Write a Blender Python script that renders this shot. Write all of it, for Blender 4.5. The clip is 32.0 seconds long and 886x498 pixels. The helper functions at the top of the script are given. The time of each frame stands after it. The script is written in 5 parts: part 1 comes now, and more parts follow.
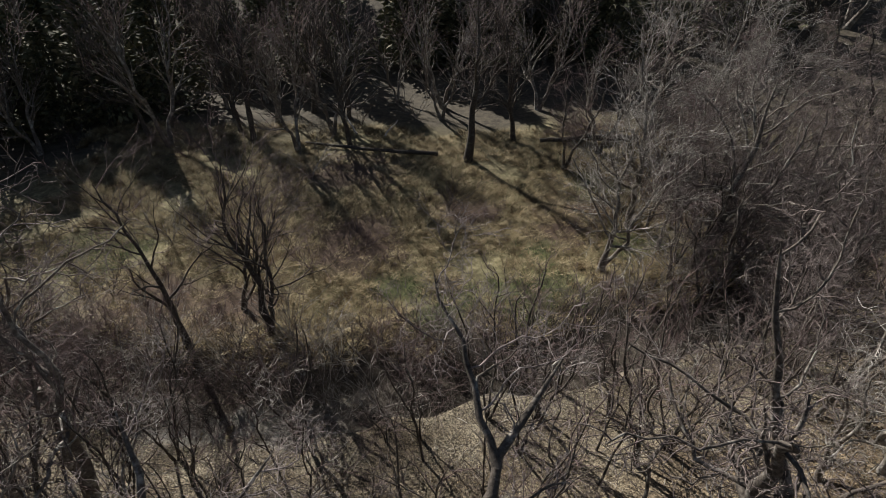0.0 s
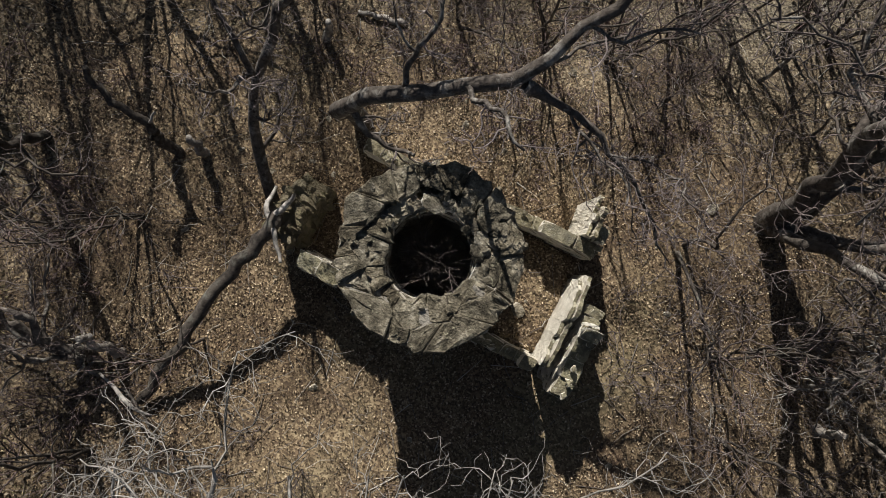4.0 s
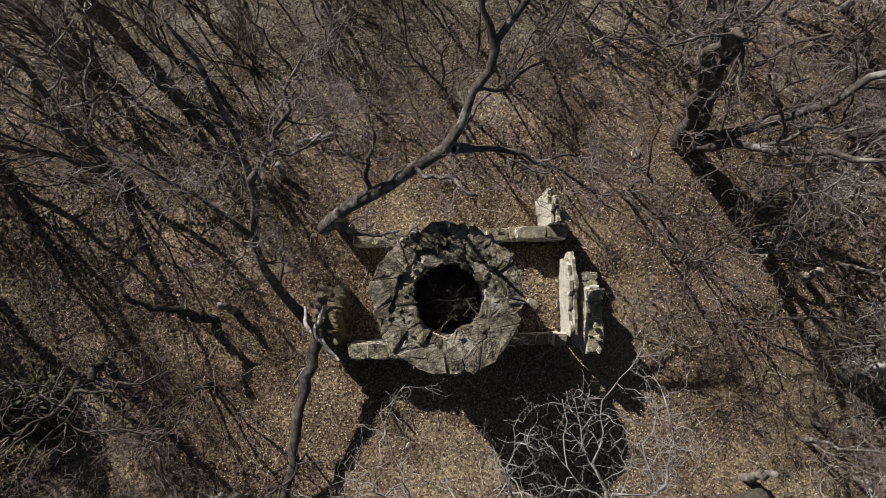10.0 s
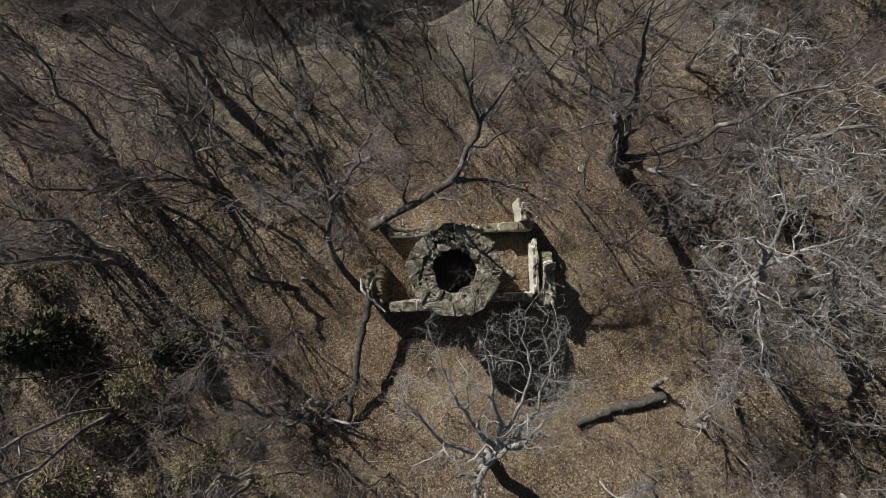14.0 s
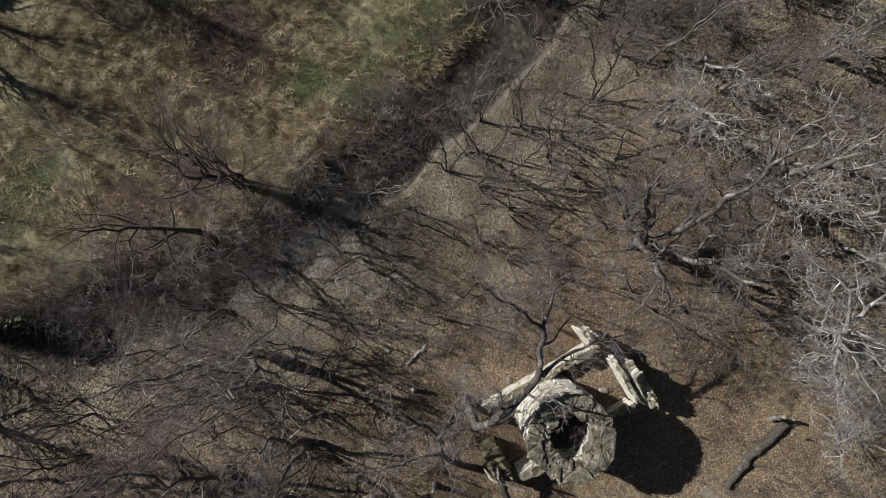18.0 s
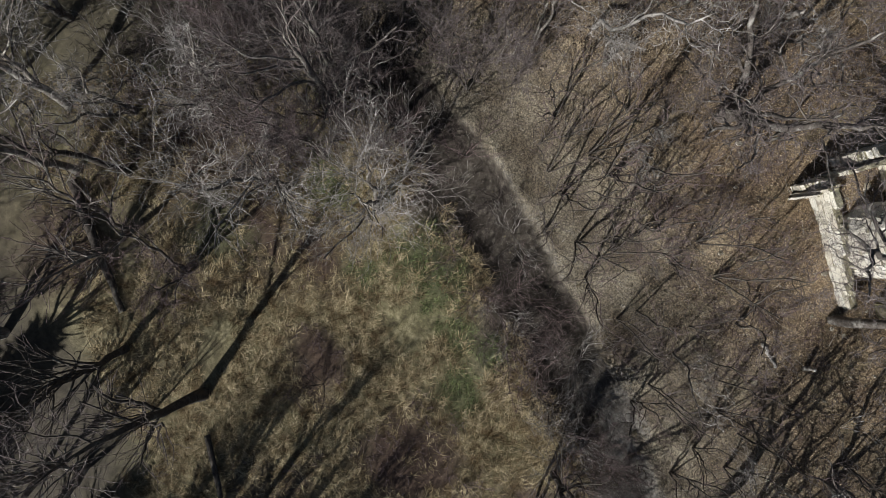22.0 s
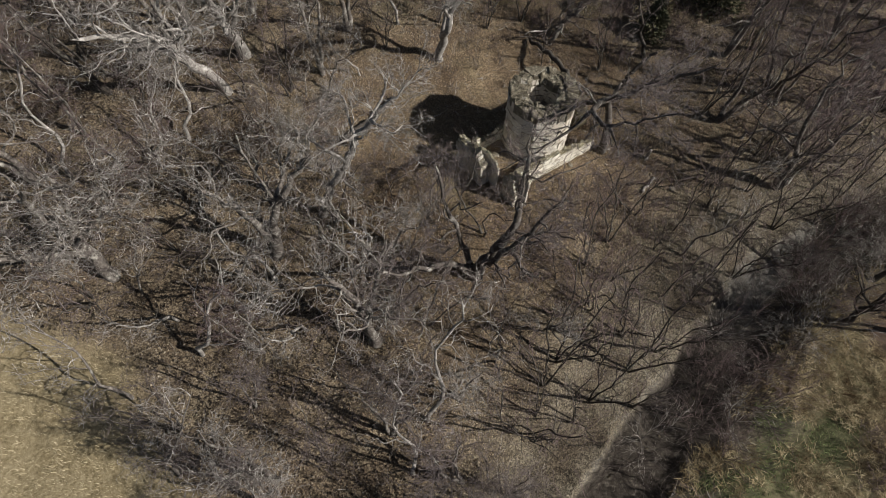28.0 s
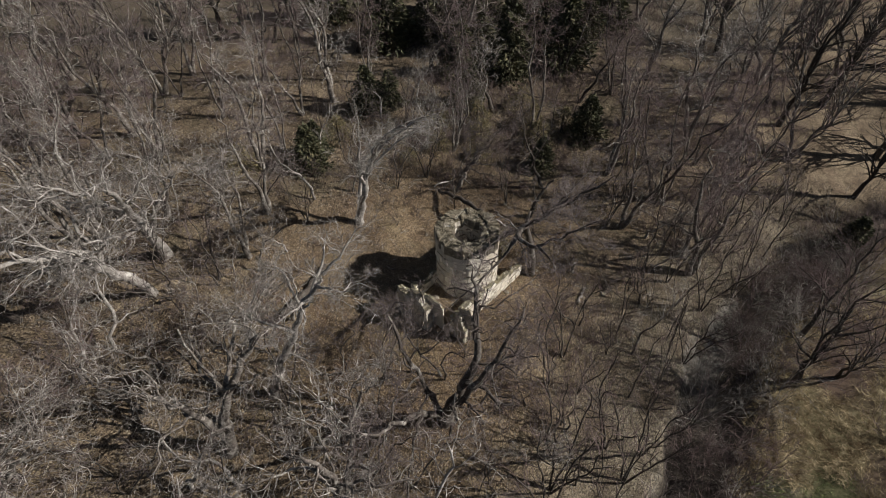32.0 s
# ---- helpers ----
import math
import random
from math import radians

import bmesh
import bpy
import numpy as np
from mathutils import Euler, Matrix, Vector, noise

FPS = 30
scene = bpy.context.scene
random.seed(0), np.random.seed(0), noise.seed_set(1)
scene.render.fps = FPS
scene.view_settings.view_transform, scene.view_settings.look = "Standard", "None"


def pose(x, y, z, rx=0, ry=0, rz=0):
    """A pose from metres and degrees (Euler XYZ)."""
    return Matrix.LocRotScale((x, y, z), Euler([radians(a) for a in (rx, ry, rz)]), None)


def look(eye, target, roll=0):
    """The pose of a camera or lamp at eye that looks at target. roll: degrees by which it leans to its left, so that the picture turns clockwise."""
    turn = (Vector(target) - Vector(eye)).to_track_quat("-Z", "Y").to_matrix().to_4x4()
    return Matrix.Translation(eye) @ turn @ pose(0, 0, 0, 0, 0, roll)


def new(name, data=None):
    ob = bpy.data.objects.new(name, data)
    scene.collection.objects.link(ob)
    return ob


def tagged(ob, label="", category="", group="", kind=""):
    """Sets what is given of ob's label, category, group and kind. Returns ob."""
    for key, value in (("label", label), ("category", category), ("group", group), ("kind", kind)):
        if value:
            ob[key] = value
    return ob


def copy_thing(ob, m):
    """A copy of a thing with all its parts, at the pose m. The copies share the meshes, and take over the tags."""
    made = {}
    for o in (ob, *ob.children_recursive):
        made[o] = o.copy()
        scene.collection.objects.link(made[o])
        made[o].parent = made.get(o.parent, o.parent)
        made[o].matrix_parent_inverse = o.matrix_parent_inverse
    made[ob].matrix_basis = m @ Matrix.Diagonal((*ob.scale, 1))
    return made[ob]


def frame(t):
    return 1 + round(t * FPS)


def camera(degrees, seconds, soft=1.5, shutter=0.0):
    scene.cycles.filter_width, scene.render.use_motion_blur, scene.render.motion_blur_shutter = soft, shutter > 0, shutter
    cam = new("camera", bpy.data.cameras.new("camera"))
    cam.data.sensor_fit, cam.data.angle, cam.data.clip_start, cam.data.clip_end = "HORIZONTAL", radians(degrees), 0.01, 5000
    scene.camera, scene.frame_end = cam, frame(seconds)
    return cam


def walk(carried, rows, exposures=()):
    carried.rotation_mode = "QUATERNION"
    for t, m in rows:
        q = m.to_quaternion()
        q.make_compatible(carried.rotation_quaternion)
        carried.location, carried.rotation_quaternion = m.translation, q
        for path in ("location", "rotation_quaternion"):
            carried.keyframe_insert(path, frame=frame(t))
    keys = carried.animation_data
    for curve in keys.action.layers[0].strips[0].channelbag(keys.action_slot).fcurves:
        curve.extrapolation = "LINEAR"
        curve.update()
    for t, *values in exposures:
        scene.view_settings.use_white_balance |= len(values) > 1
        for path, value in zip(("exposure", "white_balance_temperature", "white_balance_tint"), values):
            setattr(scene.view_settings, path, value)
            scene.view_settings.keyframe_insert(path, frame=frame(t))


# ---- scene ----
cam = camera(77.45, 32.0, soft=0.6)

# the drone's way: seconds, eye, the way it looks, the way to its right
PATH = [
    (0, (1.494, -0.350, 12.503), (-0.0152, 0.8129, -0.5822), (0.9999, 0.0146, -0.0058)),
    (0.5, (1.490, -0.339, 12.456), (-0.0640, 0.7164, -0.6947), (0.9963, 0.0863, -0.0028)),
    (1, (1.542, -0.300, 12.383), (-0.0943, 0.6034, -0.7919), (0.9880, 0.1546, 0.0002)),
    (1.5, (1.531, -0.282, 12.357), (-0.1060, 0.4797, -0.8710), (0.9735, 0.2284, 0.0074)),
    (2, (1.528, -0.265, 12.318), (-0.0998, 0.3509, -0.9311), (0.9527, 0.3037, 0.0124)),
    (2.5, (1.528, -0.242, 12.278), (-0.0730, 0.2199, -0.9728), (0.9265, 0.3760, 0.0154)),
    (3, (1.518, -0.253, 12.235), (-0.0373, 0.1190, -0.9922), (0.9012, 0.4329, 0.0181)),
    (3.5, (1.530, -0.082, 12.249), (-0.0168, 0.0522, -0.9985), (0.8932, 0.4497, 0.0085)),
    (4, (1.511, -0.028, 12.214), (-0.0050, 0.0257, -0.9997), (0.8901, 0.4557, 0.0073)),
    (4.5, (1.499, 0.081, 12.210), (-0.0025, 0.0151, -0.9999), (0.8949, 0.4463, 0.0045)),
    (6.5, (1.451, -0.380, 12.046), (-0.0078, 0.0547, -0.9985), (0.9975, 0.0710, -0.0039)),
    (7, (1.316, -0.354, 12.057), (-0.0028, 0.0553, -0.9985), (0.9992, 0.0393, -0.0007)),
    (7.5, (1.287, -0.328, 12.073), (-0.0027, 0.0556, -0.9985), (0.9997, 0.0254, -0.0013)),
    (8, (1.252, -0.305, 12.113), (-0.0007, 0.0561, -0.9984), (0.9999, 0.0141, 0.0000)),
    (8.5, (1.253, -0.280, 12.407), (0.0003, 0.0581, -0.9983), (1.0000, 0.0097, 0.0009)),
    (9, (1.264, -0.196, 12.945), (0.0012, 0.0549, -0.9985), (1.0000, -0.0000, 0.0012)),
    (9.5, (1.253, -0.088, 13.587), (0.0003, 0.0856, -0.9963), (1.0000, -0.0064, -0.0003)),
    (10, (1.257, -0.018, 14.273), (-0.0006, 0.0910, -0.9959), (0.9999, -0.0111, -0.0016)),
    (10.5, (1.237, 0.036, 15.040), (0.0015, 0.0450, -0.9990), (0.9998, -0.0175, 0.0007)),
    (11, (1.230, 0.017, 15.774), (-0.0004, 0.0432, -0.9991), (0.9998, -0.0196, -0.0013)),
    (11.5, (1.245, -0.014, 16.531), (-0.0020, 0.0430, -0.9991), (0.9997, -0.0229, -0.0030)),
    (12, (1.234, -0.099, 17.365), (-0.0030, 0.0461, -0.9989), (0.9997, -0.0228, -0.0041)),
    (12.5, (1.208, -0.145, 18.200), (-0.0041, 0.0486, -0.9988), (0.9997, -0.0240, -0.0052)),
    (13, (1.195, -0.182, 19.048), (-0.0054, 0.0496, -0.9988), (0.9996, -0.0263, -0.0067)),
    (13.5, (1.166, -0.207, 19.892), (-0.0054, 0.0491, -0.9988), (0.9996, -0.0286, -0.0068)),
    (15.5, (0.771, 0.046, 21.702), (0.0047, 0.0653, -0.9979), (0.9993, -0.0362, 0.0024)),
    (16, (0.849, 1.045, 21.737), (0.0010, 0.0582, -0.9983), (0.9992, -0.0400, -0.0013)),
    (16.5, (0.705, 2.129, 21.689), (0.0051, 0.0590, -0.9982), (0.9932, -0.1165, -0.0018)),
    (17, (0.588, 3.455, 21.653), (0.0079, 0.0544, -0.9985), (0.9630, -0.2694, -0.0070)),
    (17.5, (0.582, 5.206, 21.685), (0.0083, 0.0334, -0.9994), (0.9248, -0.3805, -0.0050)),
    (18, (0.645, 6.886, 21.637), (0.0088, 0.0197, -0.9998), (0.8660, -0.5000, -0.0022)),
    (18.5, (1.116, 8.485, 21.612), (-0.0044, 0.0106, -0.9999), (0.7695, -0.6385, -0.0101)),
    (19, (1.647, 10.143, 21.462), (-0.0139, -0.0045, -0.9999), (0.6448, -0.7644, -0.0055)),
    (19.5, (2.076, 11.459, 21.355), (-0.0130, -0.0091, -0.9999), (0.4920, -0.8706, 0.0015)),
    (20, (2.701, 12.433, 21.265), (-0.0160, -0.0048, -0.9999), (0.3368, -0.9416, -0.0008)),
    (20.5, (3.324, 13.328, 21.216), (-0.0143, -0.0025, -0.9999), (0.1791, -0.9838, -0.0001)),
    (21, (4.017, 14.167, 21.261), (-0.0136, -0.0039, -0.9999), (0.0224, -0.9997, 0.0036)),
    (21.5, (4.757, 14.764, 21.313), (-0.0119, -0.0000, -0.9999), (-0.1310, -0.9914, 0.0016)),
    (22, (5.692, 15.216, 21.370), (-0.0173, 0.0037, -0.9998), (-0.2740, -0.9617, 0.0012)),
    (22.5, (6.591, 15.435, 21.398), (-0.0196, 0.0104, -0.9998), (-0.4245, -0.9054, -0.0011)),
    (23, (7.403, 15.576, 21.350), (-0.0132, 0.0086, -0.9999), (-0.5614, -0.8275, 0.0003)),
    (23.5, (8.241, 15.578, 21.330), (0.0710, -0.0685, -0.9951), (-0.6759, -0.7370, 0.0025)),
    (24, (8.810, 15.535, 21.409), (0.0878, -0.1156, -0.9894), (-0.8073, -0.5901, -0.0027)),
    (24.5, (9.574, 15.203, 21.495), (0.0539, -0.1356, -0.9893), (-0.9442, -0.3294, -0.0062)),
    (26.5, (13.818, 15.642, 18.966), (-0.1638, -0.4115, -0.8965), (-0.9495, 0.3123, 0.0301)),
    (27, (13.663, 13.957, 19.671), (-0.1868, -0.3974, -0.8984), (-0.9127, 0.4085, 0.0091)),
    (27.5, (13.807, 12.438, 20.088), (-0.2309, -0.3920, -0.8905), (-0.8702, 0.4927, 0.0087)),
    (28, (13.859, 11.253, 20.262), (-0.2769, -0.4029, -0.8724), (-0.8311, 0.5562, 0.0069)),
    (28.5, (13.818, 10.271, 20.411), (-0.3172, -0.4222, -0.8492), (-0.8001, 0.5999, 0.0006)),
    (29, (13.842, 9.870, 20.541), (-0.3390, -0.4529, -0.8246), (-0.7984, 0.6022, -0.0025)),
    (29.5, (13.885, 9.901, 20.530), (-0.3521, -0.4636, -0.8131), (-0.7934, 0.6087, -0.0034)),
    (30, (13.938, 10.000, 20.417), (-0.3815, -0.4931, -0.7819), (-0.7895, 0.6138, -0.0019)),
    (30.5, (14.211, 10.316, 20.290), (-0.4373, -0.5609, -0.7030), (-0.7886, 0.6149, -0.0001)),
    (31, (14.511, 10.617, 20.192), (-0.4618, -0.5440, -0.7006), (-0.7605, 0.6493, -0.0028)),
    (31.5, (14.792, 10.844, 20.123), (-0.4955, -0.5147, -0.6997), (-0.7149, 0.6992, -0.0081)),
    (32, (14.950, 10.899, 20.098), (-0.5283, -0.4786, -0.7013), (-0.6608, 0.7504, -0.0143)),
]


def facing(eye, ahead, right):
    a = Vector(ahead).normalized()
    r = (Vector(right) - a * a.dot(Vector(right))).normalized()
    u = r.cross(a)
    m = Matrix((r, u, -a)).transposed().to_4x4()
    m.translation = Vector(eye)
    return m


walk(cam, [(t, facing(e, a, r)) for t, e, a, r in PATH], exposures=[
    (0.0, 1.01, 6500, 10), (1.0, 0.81, 6500, 10), (2.5, 0.68, 6500, 10), (8.0, 0.66, 6400, 10), (12.0, 0.64, 6300, 10), (14.0, 0.66, 6200, 10), (17.0, 0.70, 6080, 10), (24.0, 0.61, 6080, 9),
    (26.5, 0.58, 6300, 10), (32.0, 0.54, 6500, 12)])

# ---- light: a clear winter day, sun at 34.5 degrees ----
SUN_TO = Vector((-0.62, 0.785, 0.0)).normalized() * math.cos(radians(34.5)) + Vector((0, 0, math.sin(radians(34.5))))
world = bpy.data.worlds.new("sky")
scene.world = world
world.use_nodes = True
wn = world.node_tree.nodes
sky = wn.new("ShaderNodeTexSky")
sky.sky_type, sky.sun_disc = "NISHITA", False
sky.sun_elevation, sky.sun_rotation = radians(34.5), math.atan2(SUN_TO.x, SUN_TO.y)
world.node_tree.links.new(sky.outputs[0], wn["Background"].inputs[0])
wn["Background"].inputs[1].default_value = 0.031
sun = new("sun", bpy.data.lights.new("sun", "SUN"))
sun.data.energy, sun.data.angle, sun.data.color = 4.4, radians(0.53), (1.0, 0.96, 0.91)
sun.matrix_world = look(SUN_TO * 60, (0, 0, 0))


# ---- materials ----
class Nodes:
    """Short hand for one node material."""

    def __init__(self, name):
        self.mat = bpy.data.materials.new(name)
        self.mat.use_nodes = True
        self.t = self.mat.node_tree
        self.bsdf = self.t.nodes["Principled BSDF"]
        self.geo = self.t.nodes.new("ShaderNodeNewGeometry")
        self.obj = self.t.nodes.new("ShaderNodeObjectInfo")

    def link(self, a, b):
        self.t.links.new(a, b)

    def noise(self, scale, detail=4.0, rough=0.55, vec=None):
        n = self.t.nodes.new("ShaderNodeTexNoise")
        n.inputs["Scale"].default_value, n.inputs["Detail"].default_value, n.inputs["Roughness"].default_value = scale, detail, rough
        self.link(vec or self.geo.outputs["Position"], n.inputs["Vector"])
        return n.outputs["Fac"]

    def voronoi(self, scale, out="Color", vec=None, feature="F1"):
        n = self.t.nodes.new("ShaderNodeTexVoronoi")
        n.feature = feature
        n.inputs["Scale"].default_value = scale
        self.link(vec or self.geo.outputs["Position"], n.inputs["Vector"])
        return n.outputs[out]

    def ramp(self, fac, stops):
        n = self.t.nodes.new("ShaderNodeValToRGB")
        e = n.color_ramp.elements
        while len(e) < len(stops):
            e.new(0.5)
        for k, (p, c) in enumerate(stops):
            e[k].position = p
            e[k].color = (*c, 1) if isinstance(c, tuple) else (c, c, c, 1)
        self.link(fac, n.inputs[0])
        return n.outputs[0]

    def mix(self, fac, a, b, how="MIX"):
        n = self.t.nodes.new("ShaderNodeMix")
        n.data_type, n.blend_type = "RGBA", how
        for k, v in ((0, fac), (6, a), (7, b)):
            s = n.inputs[k]
            if isinstance(v, (int, float)):
                s.default_value = v if k == 0 else (v, v, v, 1)
            elif isinstance(v, tuple):
                s.default_value = (*v, 1)
            else:
                self.link(v, s)
        return n.outputs[2]

    def sep(self, colour, k=0):
        n = self.t.nodes.new("ShaderNodeSeparateColor")
        self.link(colour, n.inputs[0])
        return n.outputs[k]

    def attr(self, name):
        n = self.t.nodes.new("ShaderNodeAttribute")
        n.attribute_name = name
        return n.outputs["Fac"]

    def done(self, colour, rough=0.9, bump=None, strength=0.4, distance=0.02):
        if isinstance(colour, tuple):
            self.bsdf.inputs["Base Color"].default_value = (*colour, 1)
        else:
            self.link(colour, self.bsdf.inputs["Base Color"])
        self.bsdf.inputs["Roughness"].default_value = rough
        self.bsdf.inputs["Specular IOR Level"].default_value = 0.2
        if bump is not None:
            b = self.t.nodes.new("ShaderNodeBump")
            b.inputs["Strength"].default_value, b.inputs["Distance"].default_value = strength, distance
            self.link(bump, b.inputs["Height"])
            self.link(b.outputs[0], self.bsdf.inputs["Normal"])
        return self.mat


def ground_material():
    n = Nodes("woodland_ground")
    cell = n.sep(n.voronoi(24.0))
    leaf = n.ramp(cell, [(0.0, (0.055, 0.035, 0.02)), (0.35, (0.13, 0.09, 0.05)), (0.7, (0.235, 0.17, 0.096)), (1.0, (0.4, 0.31, 0.185))])
    patch = n.ramp(n.noise(0.6, 7, 0.65), [(0.38, (0.5, 0.46, 0.44)), (0.6, (1.0, 1.0, 1.0))])
    leaf = n.mix(1.0, leaf, patch, "MULTIPLY")
    moss = n.ramp(n.noise(12.0, 6, 0.7), [(0.3, (0.07, 0.062, 0.03)), (0.7, (0.2, 0.185, 0.095))])
    leaf = n.mix(n.ramp(n.noise(0.28, 6, 0.6), [(0.54, 0.0), (0.66, 0.35)]), leaf, moss)
    leaf = n.mix(n.ramp(n.noise(0.4, 6, 0.65), [(0.57, 0.0), (0.68, 0.6)]), leaf, n.ramp(cell, [(0.0, (0.05, 0.028, 0.018)), (1.0, (0.27, 0.17, 0.105))]))
    straw = n.ramp(n.noise(2.6, 9, 0.75), [(0.34, (0.05, 0.039, 0.024)), (0.5, (0.15, 0.13, 0.068)), (0.66, (0.33, 0.285, 0.165))])
    rust = n.ramp(n.noise(7.0, 6, 0.7), [(0.3, (0.034, 0.023, 0.018)), (0.7, (0.115, 0.078, 0.054))])
    green = n.ramp(n.noise(6.0, 8, 0.75), [(0.36, (0.018, 0.022, 0.01)), (0.5, (0.05, 0.058, 0.024)), (0.68, (0.13, 0.135, 0.065))])
    mud = n.ramp(n.noise(4.0, 9, 0.75), [(0.34, (0.02, 0.016, 0.012)), (0.54, (0.06, 0.05, 0.039)), (0.7, (0.17, 0.15, 0.12))])
    grey = n.mix(1.0, n.ramp(cell, [(0.0, (0.048, 0.04, 0.029)), (0.4, (0.118, 0.1, 0.071)), (1.0, (0.28, 0.243, 0.175))]), patch, "MULTIPLY")
    leaf = n.mix(0.15, leaf, (0.14, 0.12, 0.1))
    leaf = n.mix(n.attr("grey"), leaf, grey)
    col = n.mix(n.attr("straw"), leaf, straw)
    pale = n.mix(1.0, n.ramp(n.noise(7.0, 8, 0.75), [(0.3, (0.12, 0.092, 0.05)), (0.5, (0.24, 0.195, 0.112)), (0.7, (0.38, 0.32, 0.2))]), n.ramp(n.noise(0.7, 5, 0.6), [(0.35, (0.78, 0.76, 0.72)), (0.6, (1.0, 1.0, 1.0))]), "MULTIPLY")
    col = n.mix(n.attr("pale"), col, pale)
    col = n.mix(n.attr("rust"), col, rust)
    col = n.mix(n.attr("green"), col, green)
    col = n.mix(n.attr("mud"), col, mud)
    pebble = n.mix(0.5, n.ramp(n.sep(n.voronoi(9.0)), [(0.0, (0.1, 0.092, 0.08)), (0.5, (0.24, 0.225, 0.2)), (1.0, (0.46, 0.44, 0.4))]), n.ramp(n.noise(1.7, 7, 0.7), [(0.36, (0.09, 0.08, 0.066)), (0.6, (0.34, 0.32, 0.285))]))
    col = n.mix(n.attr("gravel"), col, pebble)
    # Painted tree shade by the far woods; plain darker ground east, far south.
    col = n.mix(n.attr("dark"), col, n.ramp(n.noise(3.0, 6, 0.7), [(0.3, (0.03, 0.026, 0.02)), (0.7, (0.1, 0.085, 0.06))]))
    height = n.mix(0.5, n.voronoi(24.0, "Distance"), n.noise(30.0, 4))
    return n.done(col, 0.95, height, 0.45, 0.04)


def bark_material(name, dark, light, lichen=(0.30, 0.30, 0.24), much=0.45):
    n = Nodes(name)
    base = n.ramp(n.noise(11.0, 6, 0.65), [(0.3, dark), (0.65, light)])
    col = n.mix(n.ramp(n.noise(3.2, 5, 0.7), [(much, 0.0), (much + 0.16, 1.0)]), base, lichen)
    tint = n.ramp(n.obj.outputs["Random"], [(0.0, 0.8), (1.0, 1.0)])
    return n.done(n.mix(1.0, col, tint, "MULTIPLY"), 0.92, n.noise(45.0, 4), 0.6, 0.02)


GREY_CRUST = [(0.34, (0.03, 0.026, 0.018)), (0.43, (0.15, 0.133, 0.1)), (0.55, (0.29, 0.265, 0.205)), (0.68, (0.52, 0.49, 0.41))]
OLIVE_CRUST = [(0.3, (0.035, 0.031, 0.017)), (0.45, (0.13, 0.12, 0.063)), (0.58, (0.27, 0.25, 0.15)), (0.72, (0.44, 0.41, 0.3))]


def stone_material(name, dark, light, lichen, top=0.0, crusts=GREY_CRUST, spread=0.4):
    n = Nodes(name)
    base = n.ramp(n.noise(3.5, 7, 0.65), [(0.28, dark), (0.68, light)])
    tint = n.ramp(n.obj.outputs["Random"], [(0.0, (0.76, 0.72, 0.66)), (0.5, (0.94, 0.92, 0.88)), (1.0, (1.0, 1.0, 1.0))])
    col = base
    col = n.mix(n.ramp(n.noise(4.5, 6, 0.7), [(0.52, 0.0), (0.66, 0.55)]), col, lichen)
    if top:
        # lichen, dirt and algae that settle on the upper faces
        up = n.t.nodes.new("ShaderNodeSeparateXYZ")
        n.link(n.geo.outputs["Normal"], up.inputs[0])
        crust = n.ramp(n.noise(5.0, 8, 0.75), crusts)
        crust = n.mix(1.0, crust, n.ramp(n.noise(1.9, 6, 0.7), [(0.36, (0.42, 0.4, 0.36)), (0.52, (0.95, 0.92, 0.86)), (0.66, (1.25, 1.22, 1.15))]), "MULTIPLY")
        crust = n.mix(n.ramp(n.noise(9.0, 7, 0.75), [(0.57, 0.0), (0.66, 0.75)]), crust, lichen)
        col = n.mix(n.ramp(up.outputs[2], [(max(spread, 0.0), 0.0 if spread > 0 else 0.6 * top), (max(spread, 0.0) + 0.3, top)]), col, crust)
    col = n.mix(n.ramp(n.noise(19.0, 5, 0.7), [(0.56, 0.0), (0.72, 0.3)]), col, (0.13, 0.12, 0.1))
    col = n.mix(1.0, col, tint, "MULTIPLY")
    return n.done(col, 0.93, n.mix(0.5, n.noise(6.0, 10, 0.8), n.noise(30.0, 5)), 1.0, 0.12)


GROUND = ground_material()
BARK_DARK = bark_material("dark_bark", (0.03, 0.025, 0.02), (0.10, 0.085, 0.07), (0.17, 0.17, 0.14), 0.55)
BARK_GREY = bark_material("grey_lichened_bark", (0.06, 0.05, 0.042), (0.19, 0.165, 0.14), (0.38, 0.36, 0.31), 0.5)
BARK_MID = bark_material("brown_grey_bark", (0.035, 0.029, 0.024), (0.135, 0.115, 0.096), (0.34, 0.32, 0.28), 0.52)
BARK_PALE = bark_material("pale_bark", (0.13, 0.118, 0.1), (0.38, 0.35, 0.31), (0.56, 0.53, 0.48), 0.52)
TWIG = bark_material("twig_bark", (0.05, 0.04, 0.037), (0.19, 0.155, 0.142), (0.44, 0.39, 0.35), 0.56)
TWIG_GREY = bark_material("grey_twig_bark", (0.08, 0.07, 0.062), (0.31, 0.28, 0.247), (0.66, 0.62, 0.56), 0.51)
TWIG_MAUVE = bark_material("mauve_grey_twig_bark", (0.085, 0.07, 0.067), (0.28, 0.235, 0.222), (0.52, 0.47, 0.43), 0.55)
TWIG_DARK = bark_material("dark_twig_bark", (0.035, 0.027, 0.023), (0.115, 0.093, 0.08), (0.24, 0.21, 0.18), 0.62)
TWIG_RED = bark_material("reddish_twig_bark", (0.065, 0.046, 0.043), (0.215, 0.16, 0.149), (0.4, 0.33, 0.3), 0.6)
STONE = stone_material("weathered_limestone", (0.58, 0.54, 0.46), (0.84, 0.8, 0.72), (0.68, 0.65, 0.55), 0.9)
